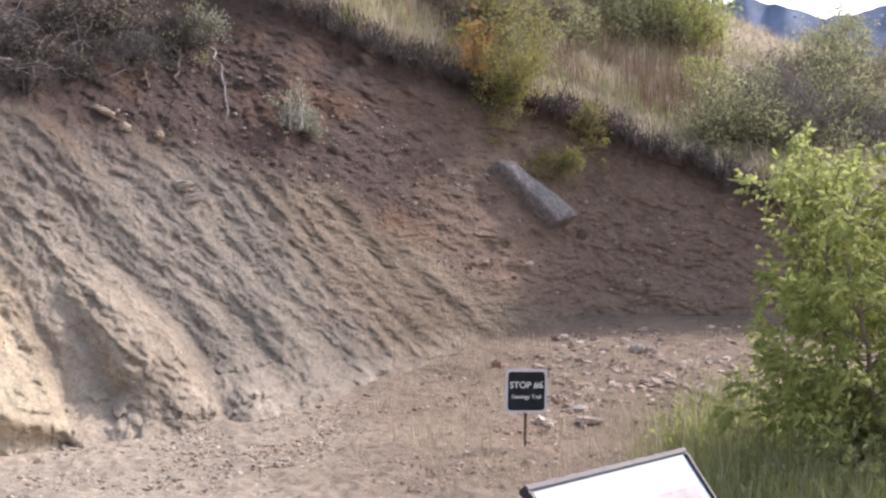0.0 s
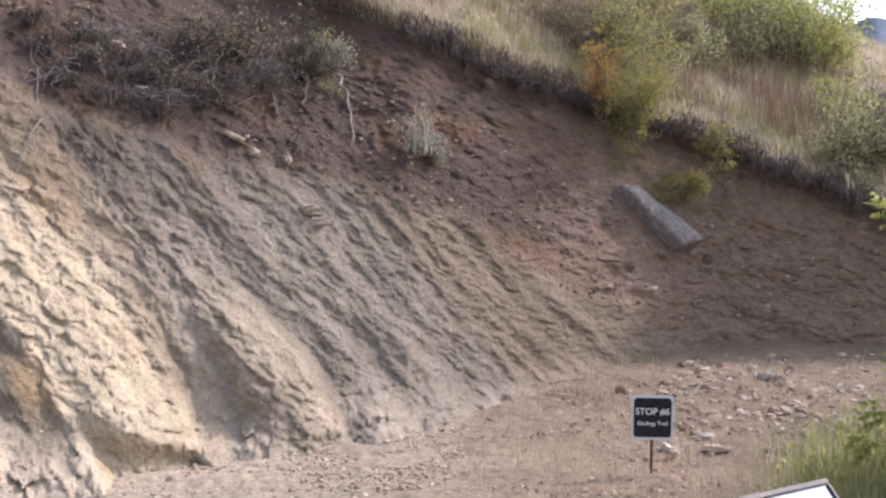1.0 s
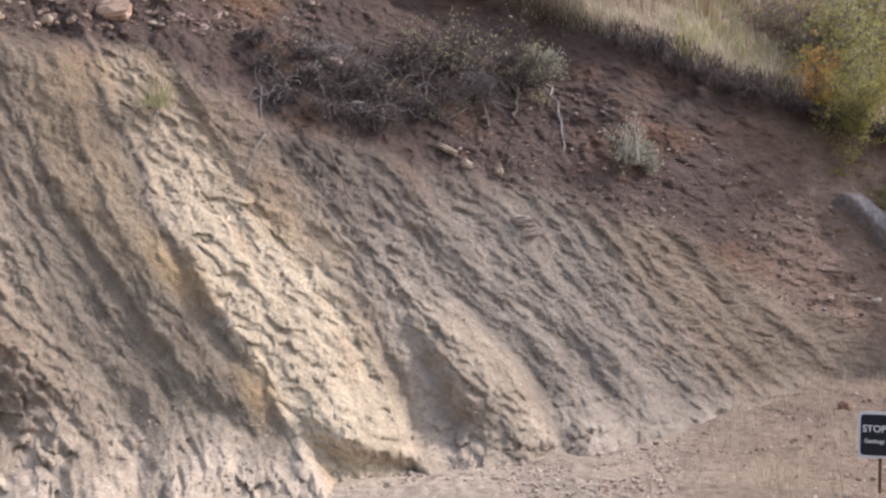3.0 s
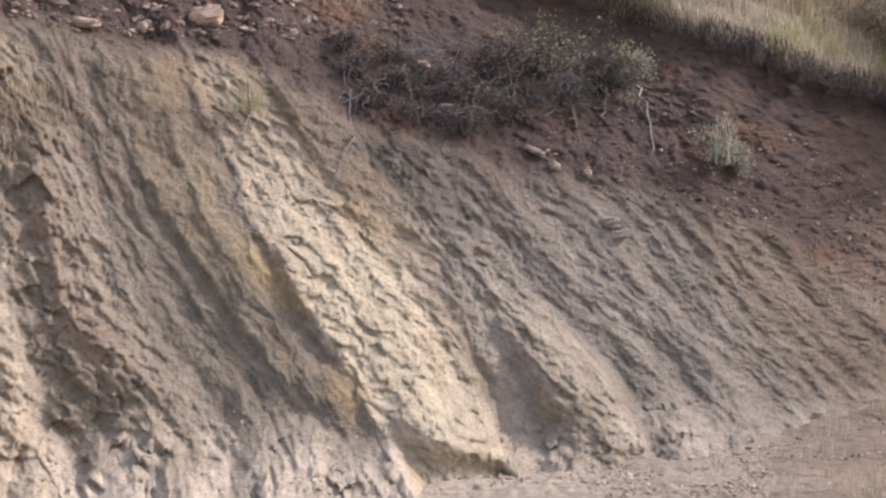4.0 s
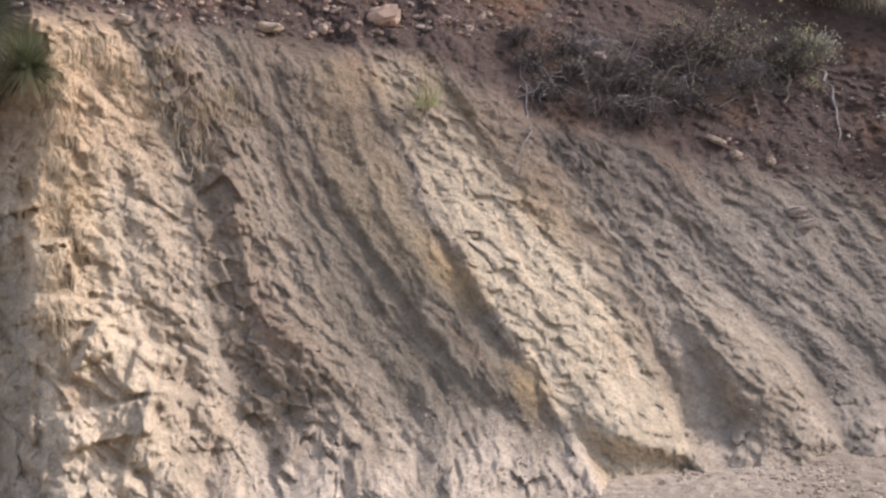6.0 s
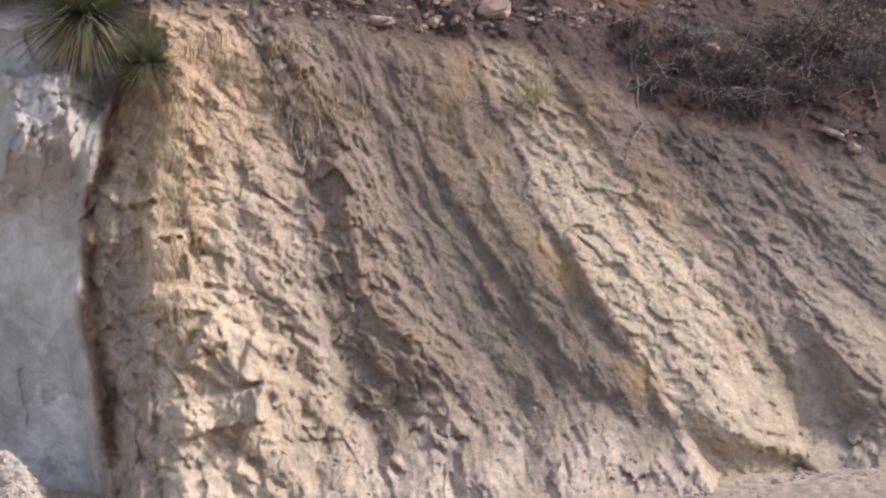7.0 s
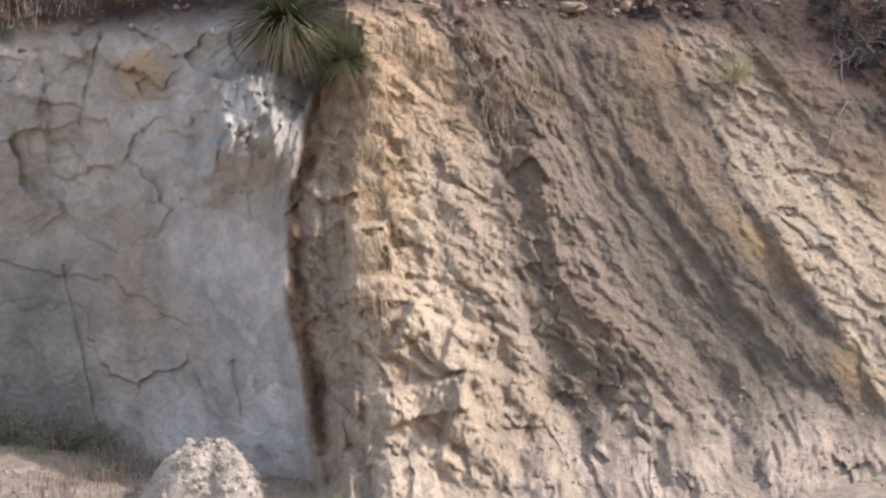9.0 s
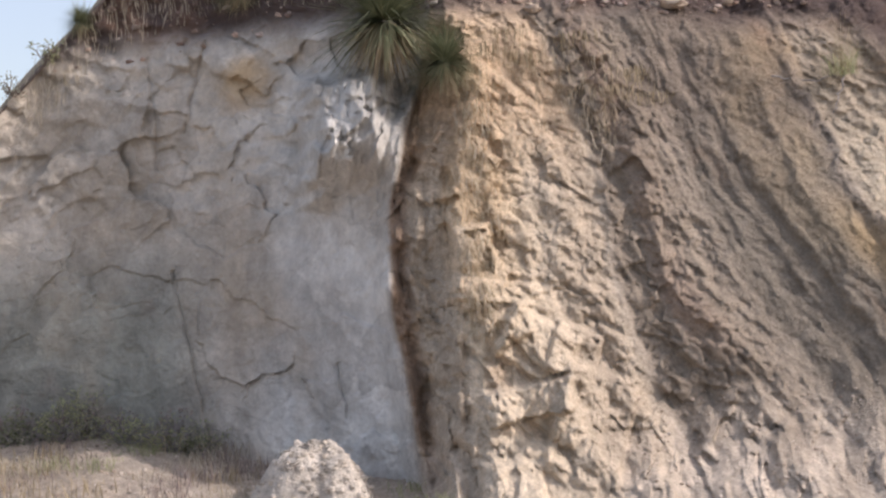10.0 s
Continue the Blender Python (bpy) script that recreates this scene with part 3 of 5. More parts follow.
    p = p + toe * 0.34 * np.exp(-np.maximum(z, 0) / 0.16)
    r = r - p
    if not tint:
        return r
    c = np.empty(az.shape + (3,))
    c[:] = (0.34, 0.29, 0.24)

    def lay(colour, w):
        c[:] = c + (np.array(colour) - c) * np.clip(w, 0, 1)[..., None]

    lay((0.195, 0.152, 0.115), fine * 0.9)
    lay((0.25, 0.218, 0.186), step(4, 7, s) * (1 - step(14, 18, s)) * 0.9)
    lay((0.36, 0.30, 0.235), lobe * step(1.5, 0.9, z) * 0.8)
    # lumps tinted paler, in place of the sun they catch
    lay((0.47, 0.40, 0.315), lumps * 0.7)
    lay((0.51, 0.43, 0.325), slab)
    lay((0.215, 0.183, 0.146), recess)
    lay((0.28, 0.23, 0.18), rough_rib)
    lay((0.60, 0.50, 0.38), prow)
    # the prow's side turned from the sun: its shade is put into the tint
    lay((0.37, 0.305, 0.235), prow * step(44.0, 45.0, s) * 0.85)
    lay((0.44, 0.36, 0.275), prow * (1 - step(38.0, 41.5, s)))
    lay((0.53, 0.395, 0.255), prow * step(39.5, 42.0, s) * (1 - step(44.3, 45.2, s)) * step(1.0, 1.6, z) * (0.6 + 0.5 * vn(u * 3, z * 2, 67)))
    ochre = step(24.3, 24.9, s) * (1 - step(25.9, 27.0, s)) + 0.7 * step(40.0, 42.0, s) * (1 - step(43.5, 45.0, s)) + 0.5 * step(17.2, 17.9, s) * (1 - step(18.8, 19.6, s))
    lay((0.44, 0.29, 0.13), ochre * bare * (0.12 + 0.4 * vn(u * 2, z * 2, 71)))
    lay((0.36, 0.27, 0.155), step(25.2, 26.2, s) * (1 - step(27.6, 28.8, s)) * step(1.1, 1.9, z) * bare * (0.35 + 0.35 * vn(u * 2.4, z * 1.6, 70)))
    lay((0.43, 0.31, 0.185), step(16.6, 17.6, s) * (1 - step(19.4, 20.6, s)) * step(1.3, 1.9, z) * bare * (0.38 + 0.4 * vn(u * 2.4, z * 2.0, 69)))
    lay((0.30, 0.22, 0.168), rough_rib * step(33.0, 34.0, s) * (1 - step(34.9, 35.5, s)) * step(0.6, 1.1, z) * bare * (0.5 + 0.5 * vn(u * 2.2, z * 1.2, 68)))
    # brown strip in the cleft, painted darker to deepen its shadow
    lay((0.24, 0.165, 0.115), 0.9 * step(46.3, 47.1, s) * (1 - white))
    lay((0.57, 0.545, 0.505), white)
    lay((0.43, 0.365, 0.29), white * step(52.0, 55.0, azw) * (0.6 + 0.5 * vn(u * 1.2, z * 0.9, 72)))
    lay((0.58, 0.57, 0.545), white * step(2.2, 0.6, z) * (0.35 + 0.6 * vn(u * 3.2, z * 0.5, 76)))
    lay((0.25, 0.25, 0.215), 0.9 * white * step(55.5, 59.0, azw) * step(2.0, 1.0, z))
    if white.any():
        _, seam, own_w, _, _ = cells((u + 0.25 * fbm(u * 2, z * 2, 3, 50)) / 0.55, (z + 0.25 * fbm(u * 2, z * 2, 3, 51)) / 0.7, 52)
        c[:] = c * (1 + white * (0.30 * (own_w - 0.5) + 0.34 * fbm(u * 5, z * 2.6, 5, 80, 0.6)) - 0.07 * white * step(0.05, 0.0, seam))[..., None]
    lay((0.50, 0.36, 0.21), 0.9 * knob)
    lay((0.40, 0.33, 0.25), white * np.clip(fbm(u * 2.2, z * 1.2, 4, 77) - 0.02, 0, 1) * 1.1)
    lay((0.27, 0.235, 0.20), white * np.clip(fbm(u * 3.4, z * 2.0, 5, 65, 0.6) - 0.22, 0, 1) * 1.6)
    # soil wash high on the face, deepened in place of the weaker light there
    lay((0.215, 0.166, 0.13), step(1.4, 2.9, z + 0.5 * fbm(u * 1.5, z * 1.5, 3, 78)) * (1 - white) * (0.62 - 0.08 * step(22, 28, az) - 0.54 * step(35, 39, az)))
    lay((0.52, 0.385, 0.265), prow * step(1.9, 2.6, z) * 0.75)
    # upper shale grades to soil colour, with the shade there painted in
    lay((0.135, 0.115, 0.10), gritty * step(1.5, 2.6, z + 0.4 * fbm(u * 1.5, z * 1.5, 3, 13)) * bare * 0.8)
    streaky = fbm(m * 5.0, z * 0.7, 4, 73)
    c *= (1 + (0.24 + 0.16 * gritty) * streaky * (1 - 0.6 * white))[..., None]
    lay((0.40, 0.26, 0.17), np.clip(fbm(m * 2.6, z * 1.1, 3, 74) - 0.34, 0, 1) * 1.2 * (1 - white))
    warm = step(0.0, 1.0, vn(u * 1.1, z * 1.3, 75))
    pale = (step(3.0, -5.0, az) * step(0.0, 0.4, z_top - z))[..., None]
    soil_c = np.array((0.095, 0.068, 0.060)) * (1 - warm[..., None]) + np.array((0.13, 0.085, 0.068)) * warm[..., None]
    rust = np.clip(fbm(u * 1.3, z * 1.3, 4, 79) - 0.08, 0, 1)[..., None] * 2.2
    soil_c = soil_c + (np.array((0.23, 0.125, 0.07)) - soil_c) * np.clip(rust * 0.6, 0, 0.5)
    soil_c = soil_c * (1 + 0.7 * step(5.0, -3.0, az) * step(1.9, 1.0, z))[..., None]
    soil_c = 0.88 * soil_c + (np.array((0.26, 0.185, 0.14)) - 0.88 * soil_c) * pale
    c[:] = c + (soil_c - c) * soil[..., None]
    # scree at the foot, its sunlit brightness partly put into the pale tint
    lay((0.56, 0.475, 0.39), foot * (0.4 + 0.6 * step(15, 19, az)) * (0.75 + 0.5 * vn(u * 3, z * 3, 14)))
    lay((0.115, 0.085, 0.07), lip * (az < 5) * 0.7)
    return r, c, s


def cliff_at(az, z, out=0.0):
    r = float(cliff(np.array([az]), np.array([z]))[0]) - out
    return Vector((-r * math.sin(radians(az)), r * math.cos(radians(az)), z))


def ground_at(az, r, up=0.0):
    x, y = -r * math.sin(radians(az)), r * math.cos(radians(az))
    return Vector((x, y, float(ground_z(np.array(x), np.array(y))) + up))


def polar(az, r, z):
    a = np.radians(az)
    return np.stack([-r * np.sin(a), r * np.cos(a), z + 0 * r], -1)


def crest_of(az):
    rb, sl = np.interp(az, BASE_AZ, BASE_R), np.interp(az, SLOPE_AZ, SLOPE_K)
    k = np.tan(np.radians(np.interp(az, CREST_AZ, CREST_EL)))
    r = rb + 1.0
    for _ in range(20):
        z = EYE + (r + 0.3) * k
        r = rb + sl * z
    return z


# ---- rock face ----
az_line = np.concatenate([np.arange(-33.0, -12.0, 0.12), np.arange(-12.0, 4.0, 0.085), np.arange(4.0, 62.0, 0.068), np.arange(62.0, 70.0, 0.1)])
q_line = np.linspace(0, 1, 400)
z_crest = crest_of(az_line)
AZ = np.repeat(az_line[:, None], len(q_line), 1)
ZZ = -0.3 + (z_crest[:, None] + 0.3) * q_line[None, :]
strips = [cliff(AZ[i:i + 50], ZZ[i:i + 50], True) for i in range(0, len(az_line), 50)]
RR, CC, SS = (np.concatenate([q[k] for q in strips]) for k in range(3))
V = polar(AZ, RR, ZZ).reshape(-1, 3)
FACES = grid_faces(len(az_line), len(q_line))
mid_s, mid_az = SS[:-1, :-1].ravel(), AZ[:-1, :-1].ravel()
face = thing("rock_face", (0, 0, 0), "weathered tan road cut of steeply tilted sandstone and shale beds", "cliff", kind="structure")
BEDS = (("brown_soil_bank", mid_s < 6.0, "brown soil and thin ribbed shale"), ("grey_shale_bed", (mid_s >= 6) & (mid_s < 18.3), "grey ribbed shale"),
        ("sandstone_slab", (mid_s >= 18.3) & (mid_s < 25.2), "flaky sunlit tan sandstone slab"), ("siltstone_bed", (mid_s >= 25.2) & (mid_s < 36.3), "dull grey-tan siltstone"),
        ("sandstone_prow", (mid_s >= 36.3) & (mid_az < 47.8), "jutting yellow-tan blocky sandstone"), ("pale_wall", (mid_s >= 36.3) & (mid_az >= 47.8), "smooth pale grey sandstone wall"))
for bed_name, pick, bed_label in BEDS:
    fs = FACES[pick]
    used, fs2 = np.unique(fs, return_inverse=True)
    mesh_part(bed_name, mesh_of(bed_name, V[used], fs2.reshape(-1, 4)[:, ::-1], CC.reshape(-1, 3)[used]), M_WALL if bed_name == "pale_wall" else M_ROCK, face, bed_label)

# ---- hillside behind the crest ----
hill_az = np.concatenate([np.arange(-75, -34, 2.0), np.arange(-34, 70, 0.5), np.arange(70, 100, 2.0)])
HILL_AZ = np.array([-75, -40, -20, -16, -13, -10, -5, 0, 8, 15, 50, 58, 70, 100.0])
HILL_EL = np.array([2.0, 3.0, 6.0, 7.2, 8.6, 10.2, 11.5, 12.5, 13.0, 12.5, 12.5, 9.5, 0.0, -1.0])


def hill_z(az, d):
    """Height of the hillside d metres behind the crest."""
    zc = crest_of(az)
    rc = np.interp(az, BASE_AZ, BASE_R) + np.interp(az, SLOPE_AZ, SLOPE_K) * zc
    far = EYE + 34 * np.tan(np.radians(np.interp(az, HILL_AZ, HILL_EL)))
    rise = (far - zc) * (1 - np.exp(-d / 12.0)) / (1 - np.exp(-(34 - rc) / 12.0))
    return zc + rise - 0.004 * np.maximum(0, d - 30) ** 2 + 0.12 * fbm(az * 0.25, d * 0.4, 3, 91) * np.clip(d, 0, 1), rc + d


hd = np.concatenate([[-0.04, -0.02], np.linspace(0, 9, 46) ** 1.0, 9 + np.linspace(0.1, 1, 30) ** 1.6 * 55])
HA, HD = np.meshgrid(hill_az, hd, indexing="ij")
HZ, HR = hill_z(HA, np.maximum(HD, 0))
rim = cliff(hill_az, crest_of(hill_az))
HR = HR + (rim - HR[:, 2])[:, None] * np.exp(-np.maximum(HD, 0) / 0.5)
HR = np.where(HD < 0, HR - 0.04, HR)
HZ = np.where(HD < 0, HZ + HD * 0.9, HZ)
patch = fbm(HA * 0.3, HD * 0.5, 4, 93)[..., None]
HC = np.array((0.24, 0.195, 0.14)) * (1 - step(-0.2, 0.5, patch)) + np.array((0.33, 0.28, 0.19)) * step(-0.2, 0.5, patch)
HC = HC + (np.array((0.12, 0.09, 0.075)) - HC) * step(0.5, 0.05, HD)[..., None]
hill = mesh_part("hillside", mesh_of("hillside", polar(HA, HR, HZ).reshape(-1, 3), grid_faces(*HA.shape)[:, ::-1], HC.reshape(-1, 3)), M_HILL)
tagged(hill, "grassy hillside of dry tan soil above the cut", "hillside", kind="structure")

# ---- ground ----
ga = np.concatenate([np.arange(-180, -24, 6.0), np.arange(-24, 70, 0.17), np.arange(70, 178, 6.0), [180.0]])
gr = np.concatenate([[0.0, 1, 2, 3, 4, 5, 5.6], np.arange(6.0, 13.6, 0.028), 13.6 + np.linspace(0.01, 1, 26) ** 4 * 3000])
GA, GR = np.meshgrid(ga, gr, indexing="ij")
gx, gy = -GR * np.sin(np.radians(GA)), GR * np.cos(np.radians(GA))
near = step(5.0, 6.0, GR) * step(15, 13, GR)
GZ = ground_z(gx, gy) + near * (0.035 * fbm(gx * 1.3, gy * 1.3, 4, 101) + 0.03 * (ridged(gx * 5, gy * 5, 4, 102, 0.62) - 0.5) + 0.022 * tri(gx / 0.19 + 0.6 * vn(gx * 4, gy * 4, 105), gy / 0.19, 106) + 0.012 * facet(gx / 0.07, gy / 0.07, 107))
tone = fbm(gx * 0.8, gy * 0.8, 4, 103)[..., None]
red = (step(14, -4, GA + 3.0 * fbm(gx * 0.5, gy * 0.5, 3, 104)) * step(-60, -40, GA) * step(60, 20, GR) * step(4.5, 8.0, GR + 0.8 * fbm(gx * 0.7, gy * 0.7, 3, 108)))[..., None]
GC = np.array((0.39, 0.33, 0.27)) * (1 + 0.3 * tone)
GC = GC + (np.array((0.235, 0.175, 0.132)) * (1 + 0.35 * tone) - GC) * red * 0.9
# darker brown ground to the right, about 5 to 12 m out
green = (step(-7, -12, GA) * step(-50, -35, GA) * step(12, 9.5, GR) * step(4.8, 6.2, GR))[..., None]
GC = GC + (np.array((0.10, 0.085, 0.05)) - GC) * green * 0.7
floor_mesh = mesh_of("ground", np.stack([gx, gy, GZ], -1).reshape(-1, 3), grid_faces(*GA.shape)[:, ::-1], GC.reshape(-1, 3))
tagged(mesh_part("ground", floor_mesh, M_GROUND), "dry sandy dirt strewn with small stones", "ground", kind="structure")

# ---- distance ----
ma = np.linspace(-60, 20, 260)
m_el = np.interp(ma, [-60, -40, -28, -22, -18.6, -17.2, -15.5, -14.2, -13.6, -11.5, -9, 0, 20], [6, 7.2, 9.4, 9.6, 8.95, 8.75, 9.1, 9.55, 9.6, 9.2, 8.5, 7, 6.0])
m_el = m_el + 0.06 * fbm(ma * 2.2, 0.0 * ma, 4, 111)
mq = np.linspace(0, 1, 12)
MA, MQ = np.meshgrid(ma, mq, indexing="ij")
MR = 1300 - 500 * (1 - MQ) + 60 * fbm(MA * 0.5, MQ * 3, 3, 112)
MZ = -20 + (20 + 1300 * np.tan(np.radians(m_el)))[:, None] * MQ ** 1.2
# dark green woods, with the blue haze of distance mixed into the base colour
M_FAR = plain("haze_tinted_pines", (0.15, 0.19, 0.28), 0.95, vary=0.35, scale=0.02, bump=0.0)
ridge = mesh_part("mountain_ridge", mesh_of("mountain_ridge", polar(MA, MR, MZ).reshape(-1, 3), grid_faces(*MA.shape)[:, ::-1]), M_FAR)
tagged(ridge, "far blue wooded mountain ridge under a pale sky", "mountain", kind="structure")


# ---- plants ----
def wander(a, b, k, amount):
    """A crooked line of k points from a to b."""
    a, b = np.asarray(a, float), np.asarray(b, float)
    t = np.linspace(0, 1, k)[:, None]
    p = a + (b - a) * t
    p[1:-1] += rng.normal(size=(k - 2, 3)) * amount * np.linalg.norm(b - a)
    return p


def shrub(name, base, height, radius, stems, n_leaf, leaf, mat, label, category="shrub", group="", lean=(0, 0), droop=0.0, thick=0.008, bark=None, squash=1.0):
    """A bush of crooked stems with many small leaves towards their ends."""
    base = Vector(base)
    ob = thing(name, base, label, category, group)
    lines, tips = [], []
    for _ in range(stems):
        d = rng.normal(size=3)
        d[2] = abs(d[2]) * 0.9 + 0.35
        d /= np.linalg.norm(d)
        k = rng.uniform(0.75, 1.0)
        end = np.array([d[0] * radius * k * 1.25 + lean[0] * height, d[1] * radius * k * 1.25 * squash + lean[1] * height, d[2] * height * k - droop * height])
        main = wander((0, 0, 0), end, 6, 0.06)
        main[:, 2] += np.sin(np.linspace(0, np.pi, 6)) * droop * height * 0.8
        lines.append((main, np.linspace(thick, thick * 0.25, 6)))
        for j in range(5):
            i = rng.integers(1, 6)
            w = main[i] + rng.normal(size=3) * radius * 0.28
            twig = wander(main[i], w, 4, 0.12)
            lines.append((twig, np.linspace(thick * 0.45, thick * 0.12, 4)))
            tips.append(twig[1:])
        tips.append(main[3:])
    v, f = tubes(lines, 4)
    mesh_part("branchwork", mesh_of("branchwork", v, f), bark or M_BARK, ob)
    if n_leaf:
        tips = np.concatenate(tips)
        at = tips[rng.integers(0, len(tips), n_leaf)] + rng.normal(size=(n_leaf, 3)) * radius * 0.10
        along = rng.normal(size=(n_leaf, 3)) + at * 0.6 / radius
        v, f = leaves(at, along, leaf * rng.uniform(0.6, 1.3, n_leaf), leaf * rng.uniform(0.35, 0.6, n_leaf))
        mesh_part("foliage", mesh_of("foliage", v, f, smooth=False), mat, ob)
    return ob


def hill_at(az, el):
    """The place on the hillside seen at a bearing and an elevation from the path."""
    d = np.linspace(0.05, 30, 600)
    z, r = hill_z(np.full(600, float(az)), d)
    e = np.degrees(np.arctan2(z - EYE, r))
    i = int(np.argmax(e >= el)) if (e >= el).any() else 599
    return Vector((-r[i] * math.sin(radians(az)), r[i] * math.cos(radians(az)), z[i]))


def box_elder(base, label):
    """A young many-stemmed tree with drooping compound leaves."""
    ob = thing("young_tree", base, label, "tree")
    lines, sprays = [], []
    for k in range(9):
        a = 2 * np.pi * k / 9 + rng.uniform(-0.3, 0.3)
        spread = rng.uniform(0.35, 1.15)
        top = np.array([np.cos(a) * spread, np.sin(a) * spread, rng.uniform(1.7, 2.75) - 0.45 * spread])
        foot = np.array([np.cos(a) * 0.12, np.sin(a) * 0.12, -0.03])
        main = wander(foot, top, 8, 0.025)
        main[:, :2] *= np.linspace(0.5, 1, 8)[:, None] ** 0.6
        lines.append((main, np.linspace(0.022, 0.005, 8)))
        for j in range(17):
            t = rng.uniform(0.12, 1.0)
            p = np.array([np.interp(t, np.linspace(0, 1, 8), main[:, i]) for i in range(3)])
            ang = rng.uniform(0, 2 * np.pi)
            ln = rng.uniform(0.25, 0.55) * (1.15 - 0.6 * t)
            q = p + np.array([np.cos(ang) * ln, np.sin(ang) * ln, rng.uniform(0.0, 0.25)])
            limb = wander(p, q, 4, 0.06)
            lines.append((limb, np.linspace(0.006, 0.002, 4)))
            sprays += [(limb[i] + rng.normal(size=3) * 0.03, q - p) for i in (1, 2, 3, 3)]
        sprays += [(main[i] + rng.normal(size=3) * 0.04, top) for i in (5, 6, 7, 7)]
    for stem in lines[::18]:
        v, f = tubes([stem], 6)
        mesh_part("trunk", mesh_of("trunk", v, f), M_BARK, ob)
    rest = [q for i, q in enumerate(lines) if i % 18]
    v, f = tubes(rest, 4)
    mesh_part("limb_tangle", mesh_of("limb_tangle", v, f), M_BARK, ob)
    at, along = [], []
    for p, d in sprays:
        for _ in range(6):
            h = np.array([d[0], d[1], 0]) + rng.normal(size=3) * 0.35
            h /= np.linalg.norm(h) + 1e-6
            stalk = 0.12 * rng.uniform(0.7, 1.2)
            tip = p + h * stalk + np.array([0, 0, -0.02])
            side = np.cross(h, [0, 0, 1.0])
            for k, w in ((0.45, 1), (0.45, -1), (0.8, 1), (0.8, -1), (1.0, 0)):
                at.append(p + (tip - p) * k)
                along.append(h * (0.7 if w else 1.0) + side * w * 0.8 + np.array([0, 0, -0.45]) + rng.normal(size=3) * 0.18)
    at, along = np.array(at), np.array(along)
    n = len(at)
    v, f = leaves(at, along, 0.050 * rng.uniform(0.7, 1.25, n), 0.027 * rng.uniform(0.8, 1.25, n), 0.15)
    mesh_part("crown", mesh_of("crown", v, f, smooth=False), M_LEAF, ob)
    return ob


def yucca(base, size, label, group="yuccas on the rim"):
    ob = thing("yucca", base, label, "yucca", group)
    for name, n, lo, hi, mat, ln, lab in (("green_rosette", 1300, -0.55, 1.3, M_YUCCA, 0.95, "stiff green blades"), ("dead_skirt", 420, -1.1, -0.2, M_THATCH, 0.8, "straw-coloured dead thatch")):
        a, e = rng.uniform(0, 2 * np.pi, n), rng.uniform(lo, hi, n)
        d = np.stack([np.cos(a) * np.cos(e), np.sin(a) * np.cos(e), np.sin(e)], 1)
        L = size * ln * rng.uniform(0.5, 1.08, n)[:, None]
        d = d + rng.normal(size=(n, 3)) * 0.06
        side = np.cross(d, [0, 0, 1.0]) + 1e-6
        side /= np.linalg.norm(side, axis=1)[:, None]
        w = size * 0.007
        sag = np.array([0, 0, -1.0]) * L * rng.uniform(0.0, 0.3, n)[:, None]
        p0, p1, p2 = d * 0.03, d * L * 0.5 + sag * 0.1, d * L + sag
        v = np.stack([p0 - side * w, p0 + side * w, p1 + side * w * 0.8, p1 - side * w * 0.8, p2], 1).reshape(-1, 3)
        i = np.arange(n) * 5
        f = np.concatenate([np.stack([i, i + 1, i + 2], 1), np.stack([i, i + 2, i + 3], 1), np.stack([i + 3, i + 2, i + 4], 1)])
        mesh_part(name, mesh_of(name, v, f, smooth=False), mat, ob, lab)
    return ob


def tuft(name, base, height, n, mat, label, category="grass", spread=0.12, width=0.006, lean=0.5, group=""):
    ob = thing(name, base, label, category, group)
    at = np.c_[rng.normal(size=(n, 2)) * spread * 0.35, np.zeros(n)]
    v, f = blades(at, height * rng.uniform(0.5, 1.1, n), rng.uniform(0.1, lean * 2, n), width)
    mesh_part("foliage", mesh_of("foliage", v, f, smooth=False), mat, ob)
    return ob


# young tree beside the grass
box_elder(ground_at(-20.3, 7.15), "young light-green tree with drooping compound leaves beside tall grass")
shrub("understory_shrub", ground_at(-15.6, 7.3), 0.95, 0.5, 14, 700, 0.055, M_LEAF, "low light-green leafy sapling under the young tree", thick=0.006)
shrub("understory_shrub", ground_at(-18.0, 6.3), 0.5, 0.45, 14, 700, 0.05, M_SHRUB, "low dark green leafy bush in tall grass", thick=0.006)
shrub("understory_shrub", ground_at(-20.5, 6.6), 0.8, 0.55, 14, 800, 0.055, M_LEAF, "low light-green leafy sapling under the young tree", thick=0.006)

# yellowing bushes that hang over the cut
shrub("yellow_bush", cliff_at(-3.6, 2.95, 0.25), 0.85, 0.42, 16, 3000, 0.04, M_YELLOW, "yellow-green autumn bush rooted at the crest of the cut", lean=(0.0, -0.15))
shrub("orange_bush", cliff_at(-2.2, 3.1, 0.15), 0.95, 0.30, 12, 1500, 0.04, M_ORANGE, "orange-tinted autumn bush rooted at the crest of the cut", lean=(0.05, -0.1))
shrub("hanging_bush", cliff_at(-3.6, 2.75, 0.3), 0.45, 0.22, 12, 1100, 0.036, M_YELLOW, "yellow leafy sprays hanging down a brown soil bank", droop=1.1, lean=(0, -0.2))
shrub("hanging_bush", cliff_at(-7.2, 2.55, 0.32), 0.5, 0.26, 13, 1300, 0.036, M_YELLOW, "yellow leafy sprays hanging down a brown soil bank", droop=0.7, lean=(0, -0.2))
shrub("hanging_bush", cliff_at(-5.9, 2.05, 0.3), 0.5, 0.36, 16, 1700, 0.036, M_YELLOW, "yellow-green bush growing out of a brown soil bank", droop=0.4, lean=(0, -0.2))
